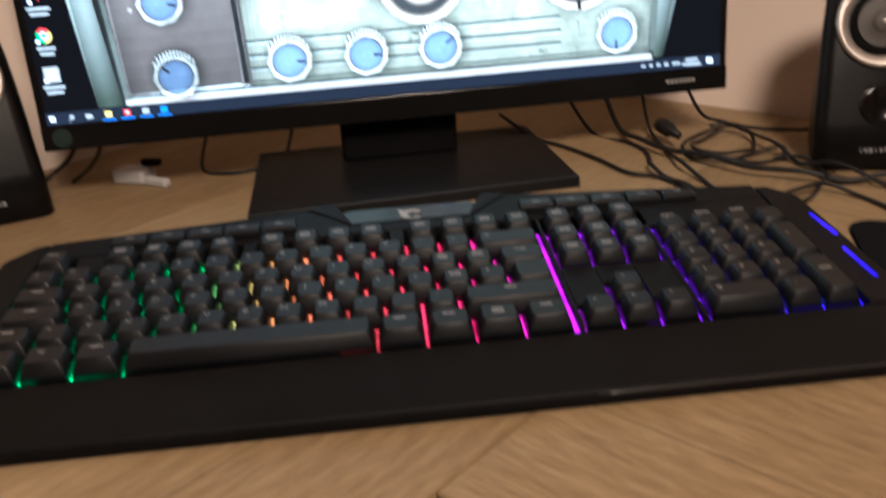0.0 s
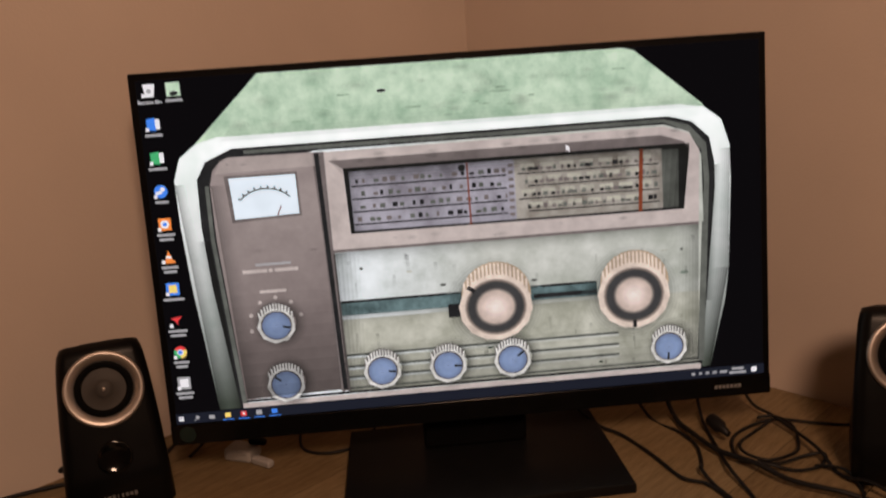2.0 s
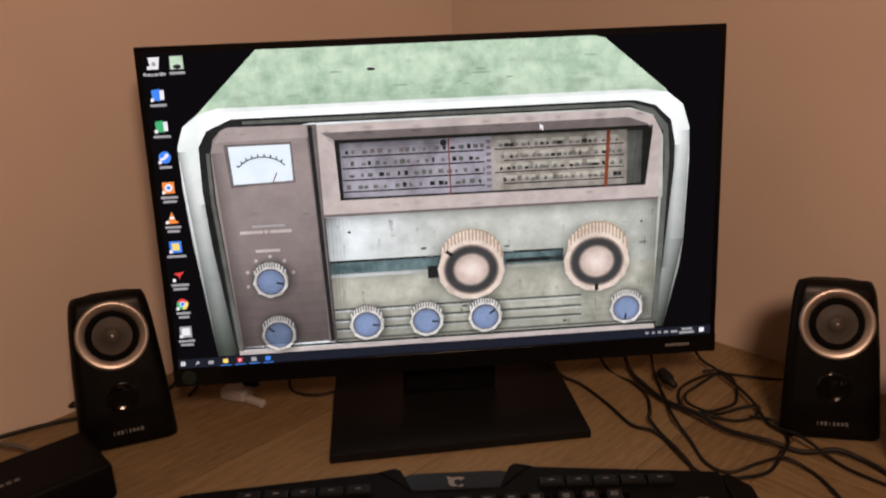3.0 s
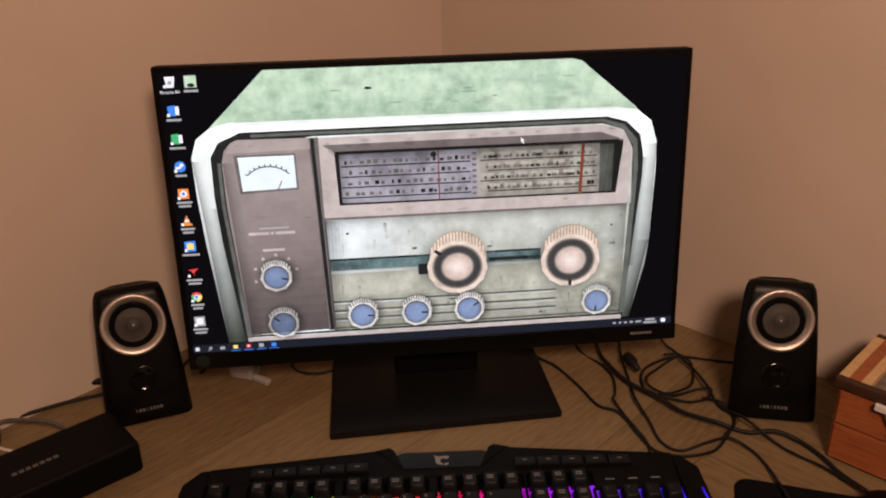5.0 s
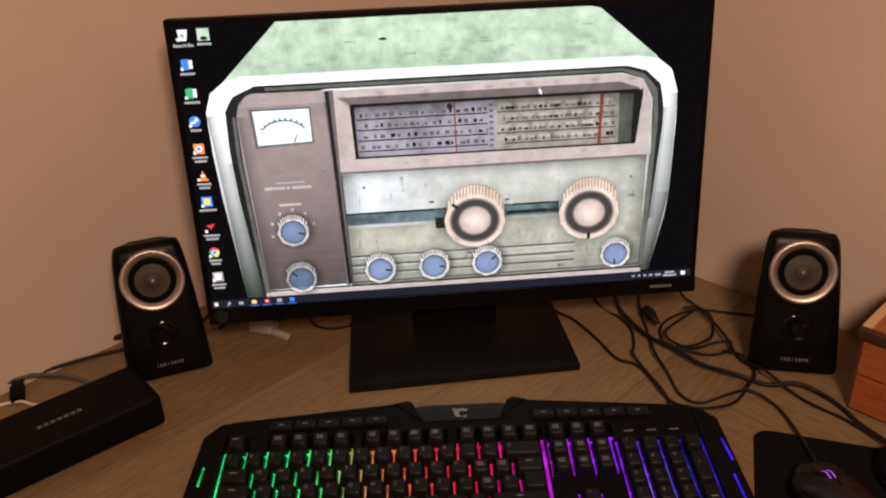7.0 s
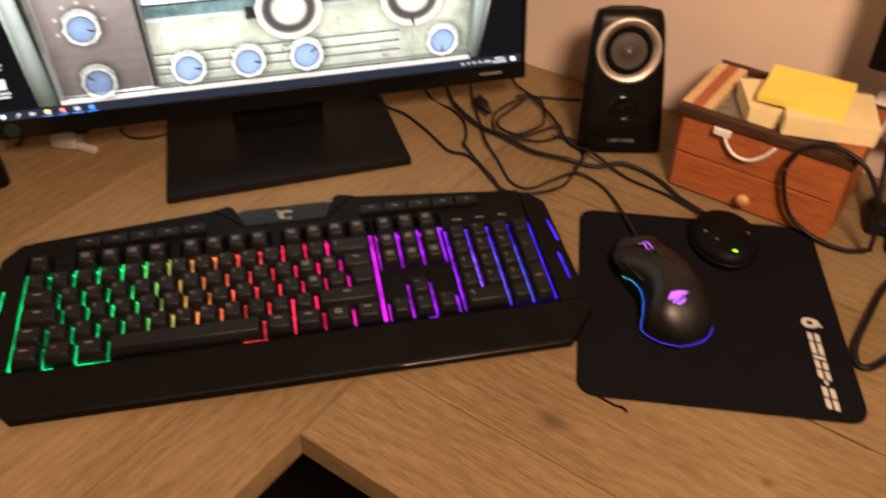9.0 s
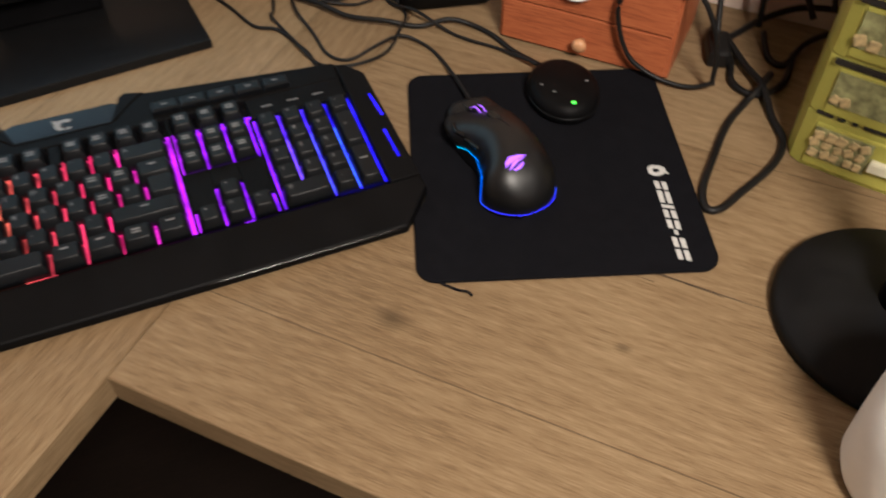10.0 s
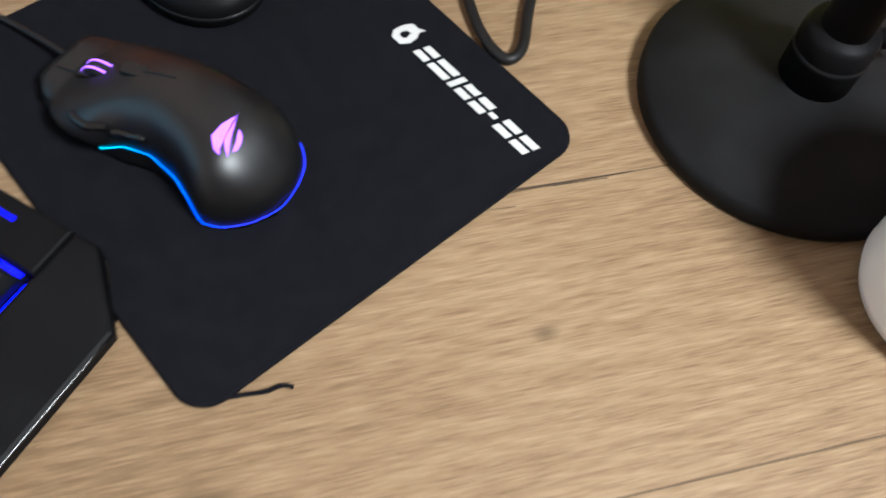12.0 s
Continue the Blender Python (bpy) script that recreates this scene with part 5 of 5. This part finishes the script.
for k in range(4):
    z = 0.0008 + k * UNIT
    unit = part("tier", prism(outline, z, z + UNIT - 0.0008, 0.0022, 3), YELLOW, tower, "milky yellow tier")
    part("drawer", front_slab(0.014, TW - 0.014, z + 0.004, z + 0.0425, 0.0022, 0.004, 0.0014), YELLOW, unit, "yellow drawer front")
    part("pane", front_slab(0.014, 0.057, z + 0.012, z + 0.040, 0.0030, 0.0008), FILL, unit, "small contents behind the drawer's clear pane")
    if k == 0:
        for x0, x1 in ((0.010, 0.022), (0.025, 0.031), (0.036, 0.040), (0.044, 0.062)):
            part("slot", front_slab(x0, x1, z + 0.0500, z + 0.0522, 0.0016, 0.002), DARK, unit, "dark strip laid on as the shaded gap above the drawer")
    else:
        part("slot", front_slab(0.008, 0.070, z + 0.0440, z + 0.0482, 0.0016, 0.002), DARK, unit, "dark strip laid on as the shaded gap above the drawer")
    part("handle", front_slab(0.058, 0.118, z + 0.0195, z + 0.029, 0.0070, 0.0055, 0.0025), MILK, unit, "white plastic handle")
    for x in (0.074, 0.084):
        part("handle_rib", front_slab(x, x + 0.0012, z + 0.023, z + 0.0315, 0.0074, 0.003), FILL, unit)
    for i in range(5 if k == 0 else 2):
        for j in range(3 if k == 0 else 1):
            x = 0.018 + i * 0.0085 + beads.uniform(-0.0015, 0.0015)
            h = 0.0036 + beads.uniform(-0.0006, 0.0006)
            part("bead", box(-h, h, -0.0016, 0.0016, -h, h, 0.0012), BEAD, unit, at=pose(x, bow(x) - 0.0036, z + 0.0175 + j * 0.0085 + beads.uniform(-0.001, 0.001), 0, beads.uniform(-25, 25), 0))

# ---- pole stand, white tub, second monitor ----
MATT = plain("matt_black_metal", (0.007, 0.007, 0.0075), 0.6, vary=0.25, spec=0.12, bump=0.3, bump_scale=1200)
stand = thing("pole_stand", pose(0.486, -0.238, 0), "matt black round-based stand with a thick pole", "stand")
part("foot_disc", lathe([(0.0, 0.0), (0.077, 0.0), (0.0795, 0.002), (0.0795, 0.008), (0.077, 0.012), (0.055, 0.0172), (0.03, 0.0215), (0.018, 0.024), (0.0, 0.024)], 72), MATT, stand, "domed round foot", smooth=True)
part("collar", lathe([(0.0, 0.0238), (0.0175, 0.0238), (0.0175, 0.052), (0.0155, 0.056), (0.0, 0.056)], 36), BLACK, stand, smooth=True)
part("collar_ring", lathe([(0.0176, 0.040), (0.0182, 0.041), (0.0182, 0.042), (0.0176, 0.043)], 36), STANDM, stand, smooth=True)
part("pole", lathe([(0.0, 0.055), (0.0115, 0.055), (0.0115, 0.50), (0.010, 0.503), (0.0, 0.503)], 32), MATT, stand, smooth=True)
part("clamp_screw", lathe([(0.0, 0.0), (0.005, 0.0), (0.005, 0.022), (0.0075, 0.024), (0.0075, 0.034), (0.0, 0.036)], 20, m=pose(0.012, -0.008, 0.040, 90, 0, 40)), BLACK, stand, smooth=True)

tub = thing("white_tub", pose(0.416, -0.332, 0), "plain white plastic tub", "tub")
part("body", lathe([(0.0, 0.001), (0.034, 0.001), (0.040, 0.004), (0.043, 0.012), (0.0445, 0.05), (0.0450, 0.095), (0.0438, 0.0955), (0.0430, 0.05), (0.041, 0.012), (0.0, 0.008)], 56), WHITE, tub, smooth=True)
part("rim", lathe([(0.0449, 0.092), (0.0462, 0.093), (0.0462, 0.097), (0.0445, 0.098), (0.0436, 0.096)], 56), WHITE, tub, smooth=True)

other = thing("second_monitor", Matrix.Translation(room(1.06, 0.055)) @ pose(0, 0, 0, 0, 0, turn_r), "black monitor standing switched off beside the wall", "monitor")
part("housing", box(-0.27, 0.27, -0.012, 0.020, 0.138, 0.46, 0.003), BLACK, other)
part("screen", box(-0.264, 0.264, -0.0135, -0.0122, 0.150, 0.454), GLOSS, other, "dark switched-off screen")
part("neck", box(-0.03, 0.03, 0.0205, 0.034, 0.006, 0.25, 0.003), BLACK, other)
part("foot", box(-0.08, 0.08, -0.012, 0.045, 0.0, 0.0055, 0.001), STANDM, other)
adapter = thing("white_adapter", Matrix.Translation(room(0.825, 0.002, 0.058)) @ pose(0, 0, 0, 0, 0, turn_r), "white plug adapter in the wall behind the wooden box", "adapter")
part("body", box(-0.024, 0.024, -0.036, 0.0, 0.0, 0.036, 0.005), WHITE, adapter)
part("cover", box(-0.019, 0.019, -0.0375, -0.0362, 0.006, 0.030, 0.0005), WHITE, adapter)

# ---- cables ----
def cable(pts, radius=0.0022, label="thin black cable lying on the desk", z=None, material=RUBBER):
    z = radius + 0.0003 if z is None else z
    radius *= 0.76 if radius < 0.0032 else 0.88
    return tube("cable", [(p[0], p[1], (p[2] if len(p) > 2 else z)) for p in pts], radius, material, label)


cable([(0.095, 0.392, 0.02), (0.121, 0.356, 0.006), (0.141, 0.338), (0.16, 0.296), (0.174, 0.257), (0.192, 0.244), (0.203, 0.217), (0.21, 0.192), (0.209, 0.165), (0.206, 0.15, 0.006)], 0.0022, "black keyboard cable running behind the keyboard")
cable([(0.150, 0.43, 0.05), (0.175, 0.376), (0.195, 0.338), (0.203, 0.309), (0.198, 0.277), (0.192, 0.259, 0.0075), (0.198, 0.241), (0.203, 0.206, 0.0075), (0.213, 0.179), (0.232, 0.167), (0.254, 0.166), (0.277, 0.174), (0.297, 0.194, 0.0085), (0.312, 0.221), (0.308, 0.244, 0.0075), (0.292, 0.262)], 0.0021, "thin black cable curling over the desk")
cable([(0.19, 0.42, 0.05), (0.197, 0.367, 0.008), (0.203, 0.323, 0.0085), (0.217, 0.289, 0.0075), (0.238, 0.259, 0.0105), (0.258, 0.231, 0.0085), (0.289, 0.208, 0.0095), (0.316, 0.198), (0.343, 0.191, 0.0085), (0.363, 0.181), (0.374, 0.158), (0.381, 0.130), (0.388, 0.102, 0.008), (0.390, 0.088, 0.012)], 0.0031, "thick black cable leading to the control puck")
cable([(0.225, 0.40, 0.05), (0.223, 0.361, 0.008), (0.22, 0.302), (0.216, 0.257, 0.0075), (0.222, 0.227), (0.225, 0.189), (0.241, 0.174), (0.268, 0.178, 0.008), (0.293, 0.184, 0.008), (0.310, 0.172), (0.316, 0.150), (0.316, 0.118, 0.006), (0.314, 0.085, 0.010), (0.311, 0.064, 0.014)], 0.0021, "black mouse cable crossing onto the pad")
cable([(0.385, 0.322, 0.02), (0.358, 0.331), (0.326, 0.338), (0.284, 0.340, 0.0075), (0.25, 0.33), (0.235, 0.307), (0.234, 0.278), (0.249, 0.261, 0.0075), (0.273, 0.256), (0.296, 0.261), (0.303, 0.27, 0.0085), (0.290, 0.274, 0.006), (0.263, 0.269), (0.243, 0.265, 0.0085)], 0.0020, "black loudspeaker cable coiled on the desk")
cable([(0.282, 0.336, 0.009), (0.261, 0.326), (0.24, 0.3, 0.0075), (0.237, 0.281, 0.0085), (0.25, 0.264, 0.0095), (0.271, 0.272, 0.0075), (0.290, 0.293), (0.298, 0.323, 0.0075), (0.288, 0.341, 0.010), (0.272, 0.345, 0.008)], 0.0019, "black cable loop beside the loudspeaker")
cable([(0.262, 0.42, 0.06), (0.276, 0.38, 0.012), (0.286, 0.345, 0.010), (0.297, 0.309, 0.008), (0.3, 0.273, 0.010), (0.305, 0.245), (0.317, 0.212, 0.012), (0.339, 0.181), (0.351, 0.162), (0.368, 0.143), (0.380, 0.118, 0.006), (0.387, 0.098, 0.010)], 0.0021, "thin black cable leading to the control puck")
cable([(-0.60, 0.12), (-0.50, 0.255, 0.006), (-0.464, 0.288, 0.006), (-0.449, 0.305, 0.007), (-0.43, 0.320, 0.007), (-0.407, 0.331, 0.007), (-0.381, 0.337, 0.006), (-0.33, 0.345)], 0.0045, "thick black cable along the wall")
cable([(-0.60, 0.10), (-0.52, 0.225), (-0.48, 0.258), (-0.44, 0.285), (-0.40, 0.305), (-0.36, 0.318)], 0.0028, "black cable along the wall")
cable([(-0.30, 0.36, 0.004), (-0.285, 0.385, 0.015), (-0.265, 0.395, 0.05), (-0.255, 0.39, 0.09)], 0.0024, "black cable rising behind the loudspeaker")
cable([(-0.275, 0.350), (-0.262, 0.372, 0.012), (-0.252, 0.385, 0.035), (-0.248, 0.38, 0.07)], 0.0022, "black cable rising behind the loudspeaker")
cable([(-0.165, 0.40, 0.03), (-0.170, 0.365), (-0.150, 0.342), (-0.120, 0.346), (-0.100, 0.372), (-0.09, 0.40, 0.03)], 0.0020, "black cable sagging under the monitor")
BRAID = plain("braided_cable", (0.10, 0.095, 0.09), 0.7, vary=0.95, scale=900)
cable([(-0.50, 0.242, 0.006), (-0.463, 0.258, 0.010), (-0.442, 0.254, 0.014), (-0.418, 0.246, 0.018), (-0.398, 0.239, 0.018), (-0.372, 0.222, 0.018)], 0.0030, "black and white braided cable plugged into the case", material=BRAID)
cable([(-0.55, 0.16), (-0.50, 0.205), (-0.462, 0.222, 0.004), (-0.440, 0.214, 0.006), (-0.418, 0.204, 0.008)], 0.0022, "pale cable lying beside the black case", material=WHITE)
stick = thing("usb_plug", pose(-0.462, 0.232, 0.003, 0, 0, 112), "black metal plug lying beside the black case", "plug")
part("grip", box(-0.011, 0.011, -0.007, 0.007, 0.0, 0.009, 0.0015), BLACK, stick)
part("shell", box(0.0112, 0.027, -0.006, 0.006, 0.002, 0.0068, 0.0005), STANDM, stick)
plugs = thing("white_plugs", pose(-0.212, 0.345, 0.0, 0, 0, -20), "white plug and loose cord ends, greyed for the monitor's shade", "plug")
part("body", box(-0.026, 0.004, -0.012, 0.010, 0.0, 0.012, 0.003), WHITE_SHADED, plugs)
part("cord_end", box(0.006, 0.030, -0.010, -0.002, 0.0, 0.007, 0.002), WHITE_SHADED, plugs, at=pose(0, 0, 0, 0, 0, -14))
part("clip", box(-0.006, 0.012, 0.002, 0.009, 0.0122, 0.018, 0.002), BLACK, plugs)
stub = thing("cable_stub", pose(0.223, 0.332, 0.017, 100, 0, 20), "black round cable plug under the screen edge", "plug")
part("plug", lathe([(0.0, 0.0), (0.0055, 0.0), (0.0065, 0.002), (0.0065, 0.014), (0.004, 0.018), (0.003, 0.026), (0.0, 0.027)], 24), RUBBER, stub, smooth=True)

# black mains leads beside the tower
cable([tuple(BOXM @ Vector(q)) for q in ((0.198, -0.004, 0.014), (0.178, -0.007, 0.005), (0.148, -0.009, 0.008), (0.122, -0.010, 0.024), (0.108, -0.010, 0.060), (0.112, -0.009, 0.084), (0.124, -0.008, 0.098), (0.147, -0.008, 0.102), (0.170, -0.009, 0.092), (0.186, -0.009, 0.068), (0.194, -0.007, 0.040), (0.196, -0.004, 0.012))], 0.0029, "black mains lead looping over the wooden box")
cable([(0.556, 0.058, 0.010), (0.551, 0.040), (0.537, 0.019), (0.540, 0.000), (0.556, -0.006), (0.580, 0.002), (0.610, 0.03)], 0.0034, "black mains lead lying beside the drawer tower")
cable([(0.560, 0.066, 0.014), (0.557, 0.028, 0.008), (0.551, -0.003, 0.0105), (0.54, -0.034), (0.532, -0.058), (0.518, -0.074), (0.495, -0.087), (0.465, -0.098), (0.440, -0.107), (0.430, -0.102), (0.440, -0.083), (0.466, -0.058), (0.5, -0.028), (0.529, -0.011), (0.548, -0.004, 0.0105), (0.575, 0.015)], 0.0034, "black mains lead bent into a loop on the desk")
cable([(0.540, 0.050, 0.012), (0.545, 0.062, 0.03), (0.556, 0.085, 0.07), (0.575, 0.11, 0.10), (0.600, 0.125, 0.112), (0.615, 0.10, 0.10), (0.622, 0.07, 0.07), (0.630, 0.04, 0.03)], 0.0032, "black mains lead arching up behind the box")
cable([(0.550, 0.060, 0.014), (0.575, 0.068, 0.012), (0.610, 0.076, 0.014), (0.645, 0.070, 0.02), (0.68, 0.05, 0.02)], 0.0034, "black mains lead running behind the tower")
cable([(0.600, 0.070, 0.012), (0.598, 0.072, 0.045), (0.608, 0.078, 0.075), (0.630, 0.070, 0.085), (0.645, 0.050, 0.07), (0.64, 0.03, 0.04)], 0.0032, "black mains lead loop behind the tower")
cable([(0.598, 0.060, 0.012), (0.588, 0.036), (0.595, 0.022), (0.623, 0.034, 0.008), (0.655, 0.040, 0.008)], 0.0032, "black mains lead end behind the tower")
plugb = thing("mains_plug", pose(0.548, 0.058, 0.0, 0, 0, 60), "black mains plug lying at the box corner", "plug")
part("body", box(-0.018, 0.018, -0.010, 0.010, 0.0, 0.018, 0.004), RUBBER, plugb)
part("sleeve", box(0.0185, 0.034, -0.005, 0.005, 0.004, 0.012, 0.002), RUBBER, plugb)
tube("loose_thread", [(0.219, -0.0915, 0.0016), (0.224, -0.097, 0.001), (0.229, -0.103, 0.0012), (0.234, -0.107, 0.002), (0.236, -0.111, 0.0012)], 0.0010, FABRIC, "loose black thread at the pad's corner", "thread")
